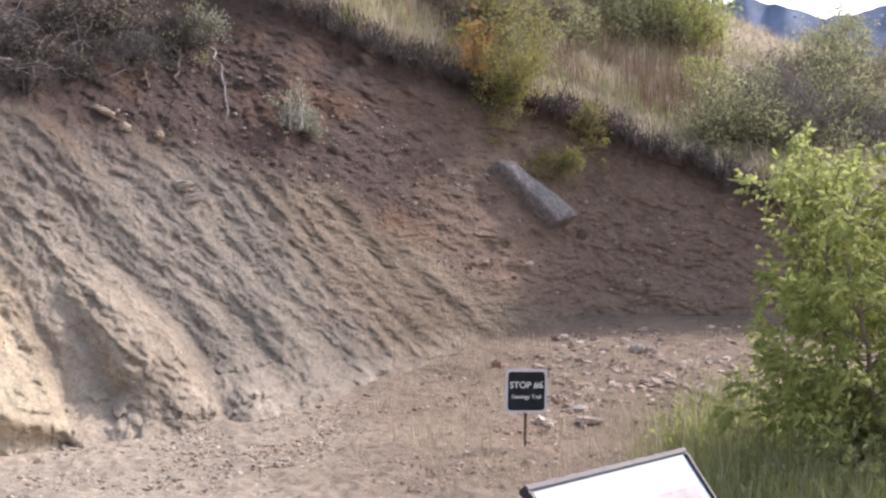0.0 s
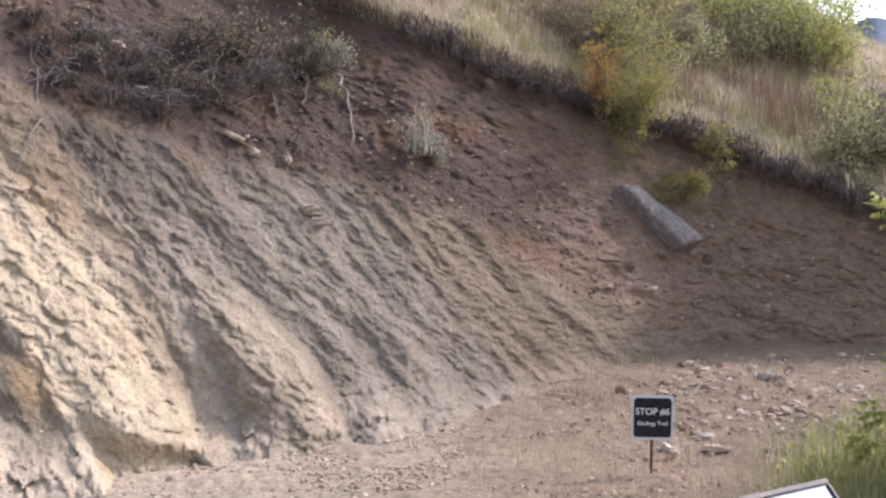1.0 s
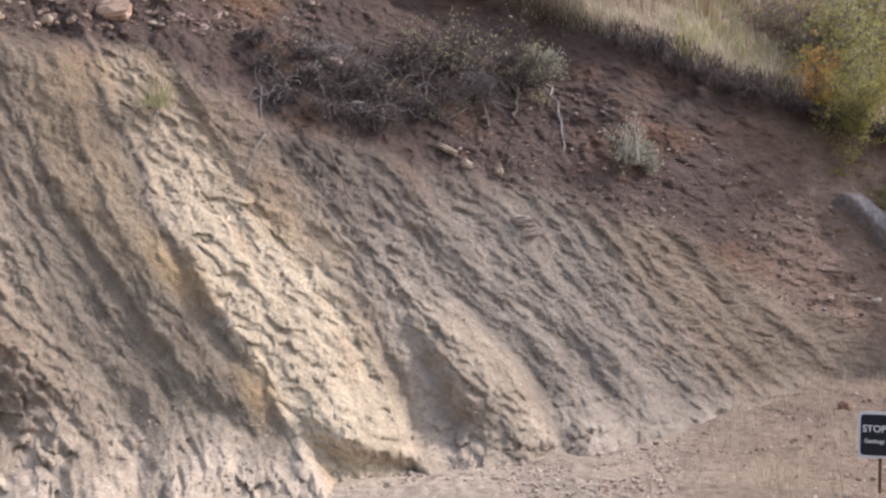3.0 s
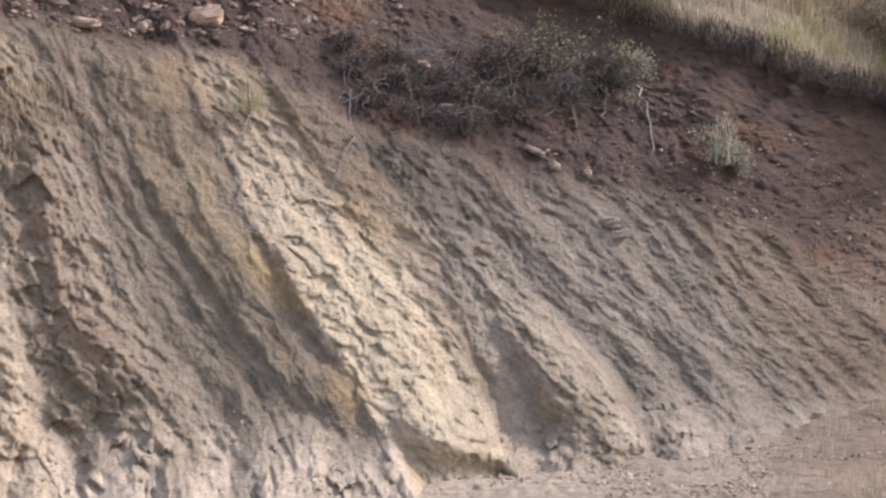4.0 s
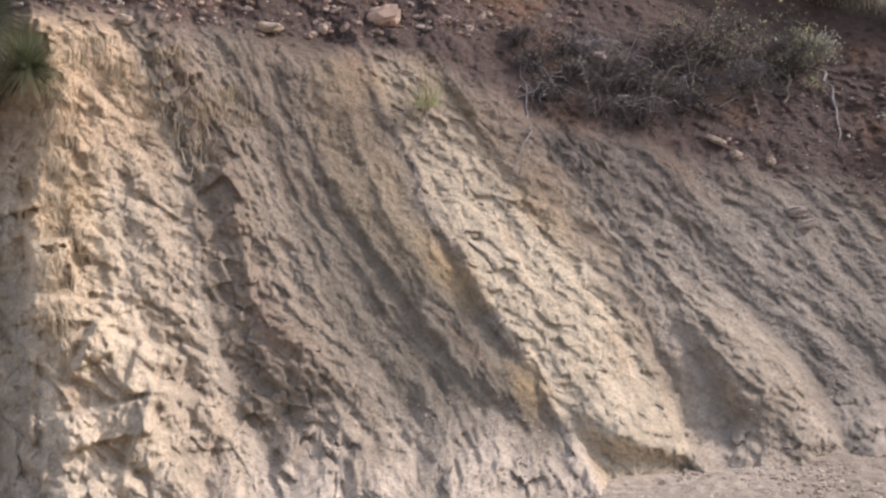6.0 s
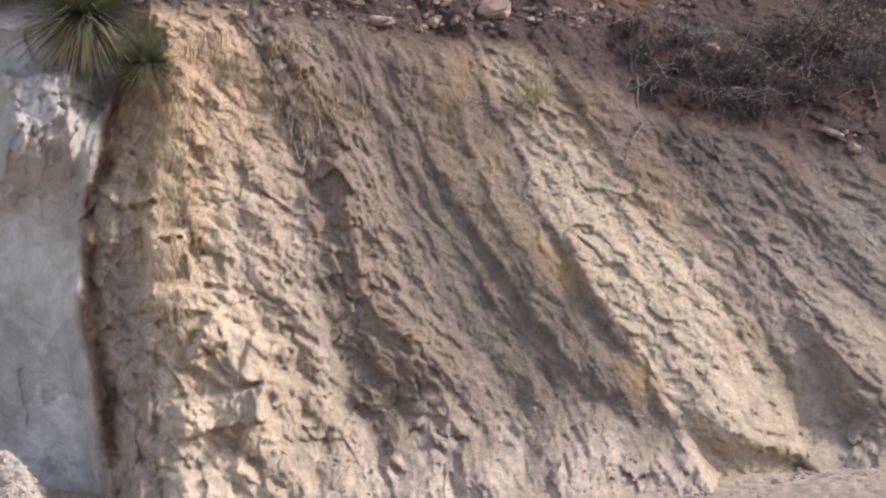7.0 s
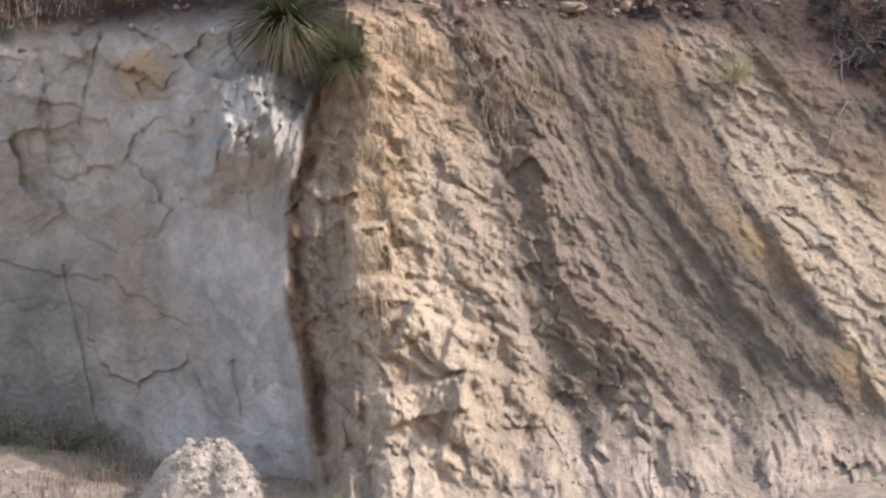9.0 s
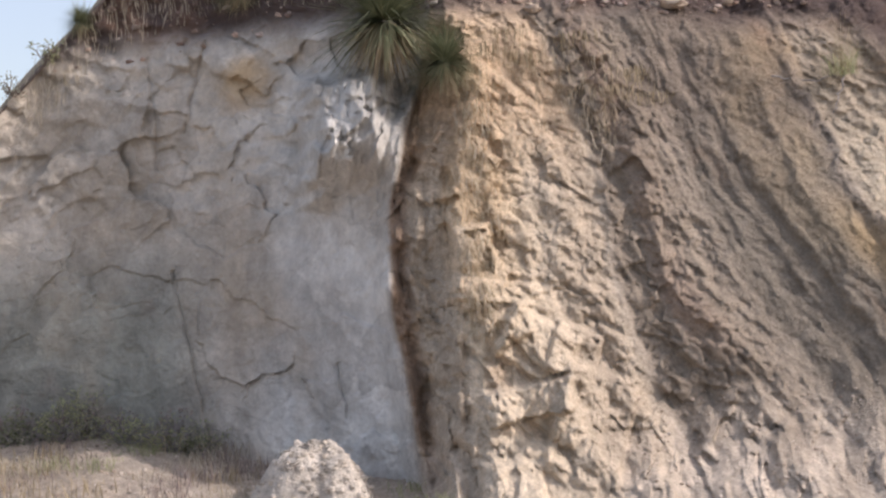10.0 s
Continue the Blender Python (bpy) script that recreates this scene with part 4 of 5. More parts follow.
shrub("green_bush", hill_at(-4.2, 6.6), 0.9, 0.6, 16, 2200, 0.045, M_SHRUB, "olive green bush on a grassy hillside")
shrub("green_bush", hill_at(-2.3, 8.4), 1.0, 0.6, 14, 1800, 0.045, M_SHRUB, "olive green bush on a grassy hillside")
shrub("green_bush", hill_at(-6.2, 8.2), 1.0, 0.7, 14, 1800, 0.05, M_SHRUB, "olive green bush on a grassy hillside")
shrub("bright_bush", hill_at(-10.6, 8.0), 1.5, 1.0, 18, 2600, 0.075, M_LEAF, "bright yellow-green bush on a grassy hillside")
shrub("bright_bush", hill_at(-8.4, 9.0), 1.7, 1.0, 18, 2600, 0.075, M_LEAF, "bright yellow-green bush on a grassy hillside")
shrub("bright_bush", hill_at(-12.0, 7.4), 1.2, 0.7, 14, 1500, 0.07, M_LEAF, "bright yellow-green bush on a grassy hillside")
shrub("bright_bush", hill_at(-12.6, 5.3), 0.7, 0.4, 10, 900, 0.05, M_LEAF, "small bright green bush on a grassy hillside")
for k in range(40):
    a = rng.uniform(-21, -12.6)
    e = rng.uniform(2.6, 5.8 if a < -14 else 7.2)
    dark = rng.random() < 0.55
    shrub("scrub_oak" if dark else "grey_brush", hill_at(a, e), rng.uniform(0.5, 0.9), rng.uniform(0.4, 0.8), 16, 1000 if dark else 420, 0.055,
          (M_SCRUB if rng.random() < 0.6 else M_SHRUB) if dark else M_TWIGGY, "dusky green scrub on a far hillside" if dark else "leafless grey-brown brush on a far hillside", group="hillside scrub", bark=M_BARK if dark else M_DEAD, thick=0.012)
for k in range(16):
    a, e = rng.uniform(-12.5, 2.0), rng.uniform(7.4, 10.5)
    shrub("scrub_oak", hill_at(a, e), rng.uniform(0.6, 1.1), rng.uniform(0.5, 0.8), 12, 1100, 0.06, (M_SCRUB, M_SHRUB, M_TWIGGY, M_YELLOW)[int(rng.integers(4))], "dusky green scrub on a grassy hillside", group="hillside scrub")
for a, e in ((-17.3, 7.6), (-18.4, 7.9), (-19.3, 7.3)):
    shrub("round_juniper", hill_at(a, 7.0) + Vector((4, 12, 1.2)), 2.2, 1.3, 20, 2600, 0.12, M_SHRUB, "round dark juniper on a distant slope", "tree", "hillside scrub", thick=0.03)

for k in range(18):
    a, e = rng.uniform(-8, 10), 0.0
    d = rng.uniform(0.8, 5.0)
    hz, hr = hill_z(np.array([a]), np.array([d]))
    shrub("low_bush", polar(np.array([a]), hr, hz)[0], rng.uniform(0.2, 0.45), rng.uniform(0.18, 0.35), 10, 420, 0.035, (M_SAGE, M_SHRUB, M_TWIGGY)[k % 3], "low dusty bush among dry hillside grass", "shrub", "low bushes in the grass", thick=0.005)

# sage and dead brush on the upper bank
shrub("sage_plant", cliff_at(6.1, 2.42, 0.02), 0.5, 0.20, 12, 380, 0.045, M_SAGE, "pale grey-green sage plant on a brown bank", "plant", lean=(0, -0.15), bark=M_DEAD)
tuft("mullein_stalks", cliff_at(6.3, 2.42, 0.06), 0.58, 14, M_SAGE, "pale upright dry stalks on a brown bank", "plant", 0.3, 0.016, 0.2)
shrub("sage_plant", cliff_at(5.2, 2.36, 0.02), 0.3, 0.16, 8, 350, 0.045, M_SAGE, "small pale sage plant on a brown bank", "plant", lean=(0, -0.2), bark=M_DEAD)
shrub("dead_bush", cliff_at(11.4, 3.15, 0.05), 0.75, 0.55, 22, 260, 0.035, M_SCRUB, "tangled grey dead bush with sparse leaves at the crest", lean=(0, -0.2), bark=M_BRUSH, thick=0.009)
shrub("dead_bush", cliff_at(14.2, 3.3, 0.03), 0.6, 0.45, 20, 350, 0.035, M_SHRUB, "tangled grey dead bush with sparse leaves at the crest", lean=(0, -0.2), bark=M_BRUSH, thick=0.009)
shrub("leafy_bush", cliff_at(10.6, 3.3, 0.12), 0.45, 0.25, 12, 420, 0.035, M_SHRUB, "sparse olive bush hanging over the crest", droop=0.9, lean=(0.1, -0.3))
shrub("leafy_bush", cliff_at(10.0, 3.2, 0.12), 0.6, 0.25, 10, 800, 0.035, M_SAGE, "sparse olive bush hanging over the crest", droop=0.35, lean=(0, -0.2))
shrub("brush_heap", cliff_at(18.0, 2.98, 0.02), 0.25, 0.4, 28, 60, 0.035, M_SCRUB, "dark tangled heap of dead brush on the bank", droop=0.3, lean=(0.05, -0.05), bark=M_BRUSH, thick=0.01)
shrub("brush_heap", cliff_at(20.8, 2.98, 0.08), 0.3, 0.38, 24, 60, 0.035, M_SCRUB, "dark tangled heap of dead brush on the bank", droop=0.6, lean=(0.05, -0.05), bark=M_BRUSH, thick=0.01)
for a, z, n in ((21.4, 3.28, 60), (19.2, 3.09, 40), (18.0, 2.74, 0), (17.0, 2.9, 90), (15.0, 2.9, 30), (13.2, 3.0, 40)):
    shrub("brush_heap", cliff_at(a, z, 0.04), 0.22, 0.36, 20, n, 0.035, M_SAGE if n > 150 else M_SCRUB, "dark tangled heap of dead brush on the bank", droop=0.5, lean=(0.1, -0.1), bark=M_BRUSH, thick=0.007)
shrub("brush_heap", cliff_at(16.2, 3.35, 0.08), 0.35, 0.4, 24, 160, 0.035, M_SCRUB, "dark tangled heap of dead brush on the bank", lean=(0, -0.25), bark=M_BRUSH, thick=0.01)
for a, z, n in ((21.8, 2.93, 10), (19.0, 2.79, 9), (17.0, 2.85, 9), (12.6, 3.0, 8), (20.4, 3.18, 9), (15.6, 3.1, 9), (22.8, 3.17, 8), (13.8, 3.3, 9), (18.2, 3.29, 9), (11.0, 3.4, 9)):
    ob = thing("dead_spray", cliff_at(a, z, 0.06), "bleached grey twigs hanging from dead brush", "twigs", "hanging twigs", "stuff")
    tl = []
    for _ in range(n):
        e = rng.normal(size=3) * (0.28, 0.2, 0.18) + (0, -0.1, -0.12)
        ln = wander((0, 0, 0.05), e, 5, 0.09)
        tl.append((ln, np.linspace(0.007, 0.002, 5)))
        tl.append((wander(ln[2], ln[2] + rng.normal(size=3) * 0.12, 4, 0.1), np.linspace(0.004, 0.0015, 4)))
    v, f = tubes(tl, 4)
    mesh_part("twig_tangle", mesh_of("twig_tangle", v, f), M_DEAD, ob)


for a, z in ((13.0, 3.15), (14.6, 3.05), (15.8, 2.75), (16.6, 3.2), (17.6, 2.6), (18.8, 2.94), (19.8, 2.69), (20.2, 3.33), (21.6, 2.83), (22.4, 3.12), (23.2, 3.36), (11.8, 3.35)):
    shrub("dark_brush", cliff_at(a, z, 0.02), rng.uniform(0.18, 0.3), rng.uniform(0.25, 0.38), 24, int(rng.integers(0, 60)), 0.03, M_SCRUB, "dense dark dead brush on the bank", "brush", "brush on the bank",
          droop=rng.uniform(0.5, 1.0), lean=(0.1, -0.05), bark=M_BRUSH if rng.random() < 0.75 else M_DEAD, thick=0.007)


def dead_stem(points, radius, label, name="fallen_branch", mat=None):
    """A crooked stem that hugs the face along (bearing, height, out) points."""
    pts = np.array([cliff_at(*p) for p in points])
    ob = thing(name, pts[0], label, "stem")
    fine_t = np.linspace(0, len(pts) - 1, 14)
    line = np.stack([np.interp(fine_t, np.arange(len(pts)), pts[:, i]) for i in range(3)], 1) - pts[0]
    line[1:] += rng.normal(size=(13, 3)) * 0.012
    v, f = tubes([(line, np.linspace(radius, radius * 0.4, 14))], 6)
    mesh_part("wood", mesh_of("wood", v, f), mat or M_DEAD, ob)
    return ob


dead_stem([(10.3, 3.45, 0.15), (9.7, 3.17, 0.12), (9.15, 2.85, 0.06), (9.05, 2.48, 0.0)], 0.022, "bleached grey dead trunk running down a brown bank")
dead_stem([(11.9, 3.6, 0.2), (11.2, 3.42, 0.22), (10.1, 3.5, 0.25)], 0.018, "bleached grey dead branch lying across brush")
for way in (((12.5, 2.75, 0.02), (12.8, 3.0, 0.08), (12.2, 3.3, 0.16), (12.4, 3.6, 0.22)), ((12.8, 3.0, 0.08), (13.5, 3.25, 0.14), (14.6, 3.4, 0.18)), ((11.3, 2.85, 0.02), (11.2, 3.1, 0.1), (10.7, 3.4, 0.18)),
            ((11.2, 3.1, 0.1), (11.9, 3.35, 0.18), (11.7, 3.6, 0.22)), ((15.2, 2.8, 0.03), (15.4, 3.1, 0.1), (14.8, 3.45, 0.16)), ((17.6, 2.9, 0.05), (16.8, 3.15, 0.12), (15.6, 3.25, 0.15))):
    dead_stem(way, 0.016, "dark crooked dead branch rising from the bank", "dead_branch", M_BARK)
dead_stem([(22.9, 2.97, 0.04), (22.95, 2.48, 0.03), (24.0, 2.01, 0.02)], 0.009, "thin bare root hanging down tan rock", "hanging_root")
dead_stem([(19.9, 2.49, 0.03), (18.8, 1.95, 0.03), (18.6, 1.7, 0.01)], 0.007, "thin dark root hanging down grey rock", "hanging_root", M_BARK)
dead_stem([(30.5, 2.72, 0.03), (28.6, 2.67, 0.06), (27.5, 2.75, 0.04)], 0.007, "thin pale root lying on tan rock", "hanging_root")
dead_stem([(27.3, 2.75, 0.05), (27.9, 2.42, 0.03)], 0.009, "thin pale root hanging below a grass tuft", "hanging_root")

# tufts on the tan rock
tuft("grass_tuft", cliff_at(27.4, 2.72, 0.13), 0.5, 46, M_THATCH, "dry straw grass tuft on tan rock", spread=0.12, width=0.004, lean=0.35)
tuft("grass_tuft", cliff_at(27.5, 2.7, 0.15), 0.27, 90, M_SHRUB, "olive grass tuft on tan rock", spread=0.16, width=0.005, lean=0.8)
for a, z, h in ((36.8, 2.82, 0.22), (37.6, 2.68, 0.2), (36.2, 2.63, 0.16), (43.0, 3.02, 0.2), (41.6, 2.97, 0.22), (42.3, 3.16, 0.22), (39.2, 3.11, 0.2)):
    tuft("dry_tuft", cliff_at(a, z, 0.03), -h, 80, M_THATCH, "dry straw grass hanging over tan rock", spread=0.3, lean=0.35, group="hanging dry tufts")
yucca(cliff_at(47.9, 3.22, 0.42), 0.76, "large green yucca with straw-coloured dead skirt on the rim")
yucca(cliff_at(45.2, 2.87, 0.16), 0.42, "small yucca with dry drooping blades on the rim")
yucca(cliff_at(54.3, 3.72, 0.1), 0.34, "small dry yucca overhanging the rim of the pale wall")
yucca(cliff_at(61.2, float(crest_of(61.2)), 0.03), 0.24, "small dark yucca on the skyline of the bank")
shrub("skyline_weed", cliff_at(62.8, float(crest_of(62.8)), 0.03), 0.2, 0.12, 8, 160, 0.03, M_SHRUB, "small dark weed on the skyline of the bank", "weed")
shrub("skyline_weed", cliff_at(64.2, float(crest_of(64.2)), 0.03), 0.16, 0.1, 7, 110, 0.03, M_SAGE, "small pale weed on the skyline of the bank", "weed")

# weeds under the pale wall
for k in range(20):
    a = 56.6 + 9.5 * rng.random()
    shrub("wall_weed", ground_at(a, float(np.interp(a, BASE_AZ, BASE_R)) - rng.uniform(0.15, 0.6)), rng.uniform(0.1, 0.42), rng.uniform(0.12, 0.3), 10, int(rng.integers(120, 480)), 0.03, (M_SHRUB, M_SCRUB, M_TWIGGY, M_SHRUB)[k % 4],
          "low dusky green weed at the foot of a pale wall", "weed", "weeds under the wall", bark=M_DEAD)
for a, r in ((46.5, 7.4), (46.0, 7.3), (56.4, 10.0), (59.5, 9.2), (61.5, 8.8), (63.5, 8.9), (47.6, 8.0)):
    tuft("small_weed", ground_at(a, r), 0.14, 60, M_SHRUB, "small green weed on dry dirt", "weed", 0.25, 0.006, 0.6, "weeds under the wall")
for k in range(34):
    tuft("dry_tuft", ground_at(rng.uniform(53, 66), rng.uniform(7.9, 9.9)), rng.uniform(0.08, 0.2), 60, (M_THATCH, M_DRY, M_TWIGGY)[k % 3], "short dry straw tuft on sandy ground", "grass", 0.35, 0.006, 0.6, "dry tufts on the sand")

# ---- wide grass ----
def strewn_on_hill(n, a0, a1, d0, d1, power=1.0):
    a = rng.uniform(a0, a1, n)
    d = d0 + (d1 - d0) * rng.random(n) ** power
    z, r = hill_z(a, d)
    rim_r = cliff(a, crest_of(a))
    rr = r + (rim_r - (r - d)) * np.exp(-d / 0.5)
    return polar(a, rr, z - 0.02)


def carpet(name, at, h0, h1, width, mat, label, category="grass", lean=0.5):
    n = len(at)
    v, f = blades(at, rng.uniform(h0, h1, n), rng.uniform(0.05, lean * 1.6, n), width)
    return tagged(mesh_part(name, mesh_of(name, v, f, smooth=False), mat), label, category, kind="stuff")


def clumped(at, seed, low=-0.15, high=0.25):
    """Keeps places where the growth is thick, so that bare ground shows between clumps."""
    return at[rng.random(len(at)) < 0.15 + 0.85 * step(low, high, fbm(at[:, 0] * 1.1, at[:, 1] * 1.1, 3, seed))]


carpet("dry_hill_grass", clumped(strewn_on_hill(46000, -22, 12, -0.05, 16, 1.4), 141), 0.10, 0.34, 0.009, M_DRY, "dry straw grass covering the hillside", lean=0.8)
carpet("green_hill_grass", clumped(strewn_on_hill(22000, -22, 4, 0.1, 7, 1.2), 142, 0.0, 0.3), 0.08, 0.28, 0.010, M_GREEN, "patchy green grass among dry hillside grass")
M_WEED = foliage("russet_weed", (0.20, 0.12, 0.09), (0.36, 0.25, 0.18), 0.2, 0.8)
carpet("russet_weeds", clumped(strewn_on_hill(13000, -13, 10, 0.8, 8, 1.0), 143), 0.3, 0.7, 0.010, M_WEED, "tall russet dead weeds on the hillside", "weeds", 0.2)
M_ROOT = foliage("dark_root", (0.08, 0.062, 0.06), (0.20, 0.16, 0.15), 0.05, 0.9)
root_at = strewn_on_hill(1900, -18, 7, -0.02, 0.10) * np.array([0.992, 0.992, 1.0])
carpet("hanging_roots", root_at + np.array([0, 0, 0.05]), -0.24, -0.02, 0.008, M_ROOT, "dark roots and dead stems hanging from the crest", "roots", 0.7)
carpet("crest_stubble", strewn_on_hill(3500, -18, 7, -0.02, 0.5) * np.array([0.996, 0.996, 1.0]), 0.02, 0.15, 0.009, M_ROOT, "dark dead stems along the crest", "stems", 1.0)
for k in range(17):
    a = -17 + k * 1.35 + rng.uniform(-0.4, 0.4)
    shrub("crest_brush", cliff_at(a, float(crest_of(a)) - rng.uniform(0.0, 0.15), 0.08), rng.uniform(0.2, 0.38), rng.uniform(0.25, 0.4), 20, 160, 0.03, M_ROOT, "dark dead brush hanging over the crest of the cut",
          "brush", "brush along the crest", droop=rng.uniform(0.3, 0.9), lean=(0, -0.25), bark=M_BRUSH, thick=0.007)
cap_a, cap_q = rng.uniform(22, 64, 2600), rng.random(2600)
cap_z = crest_of(cap_a) - 0.55 * cap_q
carpet("rim_grass", polar(cap_a, cliff(cap_a, cap_z) - 0.01, cap_z), 0.05, 0.2, 0.006, M_DRY, "thin dry grass on the red rim", lean=0.5)

ga_, gr_ = -9.5 - 14 * rng.random(15000) ** 0.7, rng.uniform(5.6, 9.4, 15000)
keep = rng.random(15000) < step(-9.0, -13.5, ga_ + 1.2 * fbm(gr_ * 1.5, ga_ * 0.4, 3, 121) + 1.1 * (gr_ - 7.2) * (gr_ > 7.2))
gp = polar(ga_, gr_, 0)[keep]
gp[:, 2] = ground_z(gp[:, 0], gp[:, 1]) - 0.01
carpet("tall_green_grass", gp, 0.18, 0.62, 0.008, M_GREEN, "tall green grass beside the young tree")
carpet("tall_dry_grass", gp[::11] + (0.03, 0.02, 0), 0.25, 0.65, 0.006, M_DRY, "dry grass stems among green grass", lean=0.3)
sa, sr = rng.uniform(-15, 3, 3000), rng.uniform(7.0, 13.0, 3000)
sp = polar(sa, sr, 0)
sp = sp[fbm(sp[:, 0] * 1.5, sp[:, 1] * 1.5, 3, 123) > 0.08]
sp[:, 2] = ground_z(sp[:, 0], sp[:, 1])
carpet("sparse_dry_grass", sp, 0.05, 0.34, 0.005, M_DRY, "sparse dry grass stems on stony dirt", lean=0.5)
# pale rootlets that fringe the edge of the prow
fa = np.concatenate([rng.normal(44.1, 0.5, 1300), rng.uniform(37.5, 44.5, 900)])
fz = np.concatenate([rng.uniform(1.0, 2.8, 1300), rng.uniform(2.2, 3.0, 900)])
fp = polar(fa, cliff(fa, fz) - 0.03, fz)
v, f = blades(fp, -rng.uniform(0.03, 0.24, 2200), rng.uniform(0.1, 1.2, 2200), 0.005)
M_FRINGE = foliage("pale_rootlet", (0.45, 0.36, 0.24), (0.62, 0.54, 0.42), 0.15, 0.8)
tagged(mesh_part("rootlet_fringe", mesh_of("rootlet_fringe", v, f, smooth=False), M_FRINGE), "pale dry rootlets fringing the sandstone edge", "roots", kind="stuff")

# ---- stones ----
def stone_stuff(name, at, lo, hi, label, colours, power=2.5):
    n = len(at)
    size = lo + (hi - lo) * rng.random(n) ** power
    v, f = rubble(at, size)
    reps = np.concatenate([np.repeat(np.arange(n)[k::6], len(stone_verts(4, 5, 40 + k)[0])) for k in range(6)])
    base_c = np.array(colours)[rng.integers(0, len(colours), n)] * rng.uniform(0.75, 1.25, (n, 1))
    return tagged(mesh_part(name, mesh_of(name, v, f, base_c[reps], smooth=False), M_STONE), label, "stones", kind="stuff")


def on_ground(a0, a1, back, n, power=1.0):
    """Places on the ground, thicker towards the foot of the face."""
    a = rng.uniform(a0, a1, n)
    r = cliff(a, np.full(n, 0.02)) - back * rng.random(n) ** power
    p = polar(a, r, 0)
    p[:, 2] = ground_z(p[:, 0], p[:, 1])
    return p


TAN = [(0.47, 0.395, 0.325), (0.43, 0.35, 0.285), (0.52, 0.45, 0.38), (0.40, 0.32, 0.26)]
RED = [(0.36, 0.27, 0.215), (0.42, 0.33, 0.27), (0.38, 0.28, 0.23), (0.52, 0.45, 0.39)]
DARK = [(0.24, 0.17, 0.145), (0.28, 0.20, 0.17), (0.32, 0.25, 0.215), (0.40, 0.33, 0.29)]
stone_stuff("gravel", on_ground(4, 48, 3.2, 9000, 1.3), 0.005, 0.03, "loose tan gravel at the foot of the rock", TAN, 3.5)
stone_stuff("red_gravel", on_ground(-17, 8, 6.0, 6500, 1.0), 0.005, 0.028, "loose reddish gravel on dirt", RED, 3.5)
stone_stuff("sand_gravel", on_ground(48, 68, 2.6, 2500, 1.2), 0.005, 0.022, "loose pale grit on sandy ground", TAN)
stone_stuff("talus", on_ground(-14, -5, 3.6, 420, 0.8), 0.03, 0.075, "angular reddish talus stones", RED, 2.0)
ba, bq = rng.uniform(-15, 14, 2000), rng.random(2000)
bz = np.maximum(EYE + 12 * np.tan(np.radians(np.interp(ba, SOIL_AZ, SOIL_EL))), 0.3) + bq * 1.2
bz = np.minimum(bz, crest_of(ba) - 0.1)
stone_stuff("bank_stones", polar(ba, cliff(ba, bz), bz), 0.007, 0.045, "small stones set in a brown soil bank", DARK, 3.2)
ca, cz = rng.uniform(20, 66, 2600), None
cz = crest_of(ca) - rng.random(2600) * 1.0
ok = cz > EYE + 10.2 * np.tan(np.radians(np.interp(ca, SOIL_AZ, SOIL_EL)))
ok &= (ca < 49) | (rng.random(2600) < 0.2)
ca, cz = ca[ok], cz[ok]
stone_stuff("rim_stones", polar(ca, cliff(ca, cz), cz), 0.01, 0.06, "stones set in the red soil of the rim", DARK + DARK + RED, 3.0)
foot_a = rng.uniform(8, 38, 900)
foot_z = rng.random(900) ** 1.6 * 0.6
foot_z = foot_z[(foot_a < 13.5) | (foot_a > 21.5)]
foot_a = foot_a[(foot_a < 13.5) | (foot_a > 21.5)]
stone_stuff("scree", polar(foot_a, cliff(foot_a, foot_z) - 0.002, foot_z), 0.004, 0.02, "small tan scree on the foot of the rock", TAN, 2.5)


def loose_stone(name, place, size, colour, label, turn=0.0, tilt=0.0, seed=1, group=""):
    """A single weathered stone, longer than high."""
    v, f = stone_verts(7, 10, seed)
    v = np.sign(v) * np.abs(v) ** 0.8 * np.array(size) / 2
    ob = new(name, mesh_of(name, v, f, np.repeat([colour], len(v), 0), smooth=False))
    ob.data.materials.append(M_STONE)
    ob.matrix_basis = Matrix.Translation(place) @ pose(0, 0, 0, 0, tilt, turn)
    return tagged(ob, label, "stone", group)


PALE = (0.43, 0.345, 0.27)
loose_stone("stone", cliff_at(-6.9, 1.36, 0.0), (0.13, 0.12, 0.2), (0.13, 0.09, 0.075), "dark brown stone in the bank", 10, 30, 8)
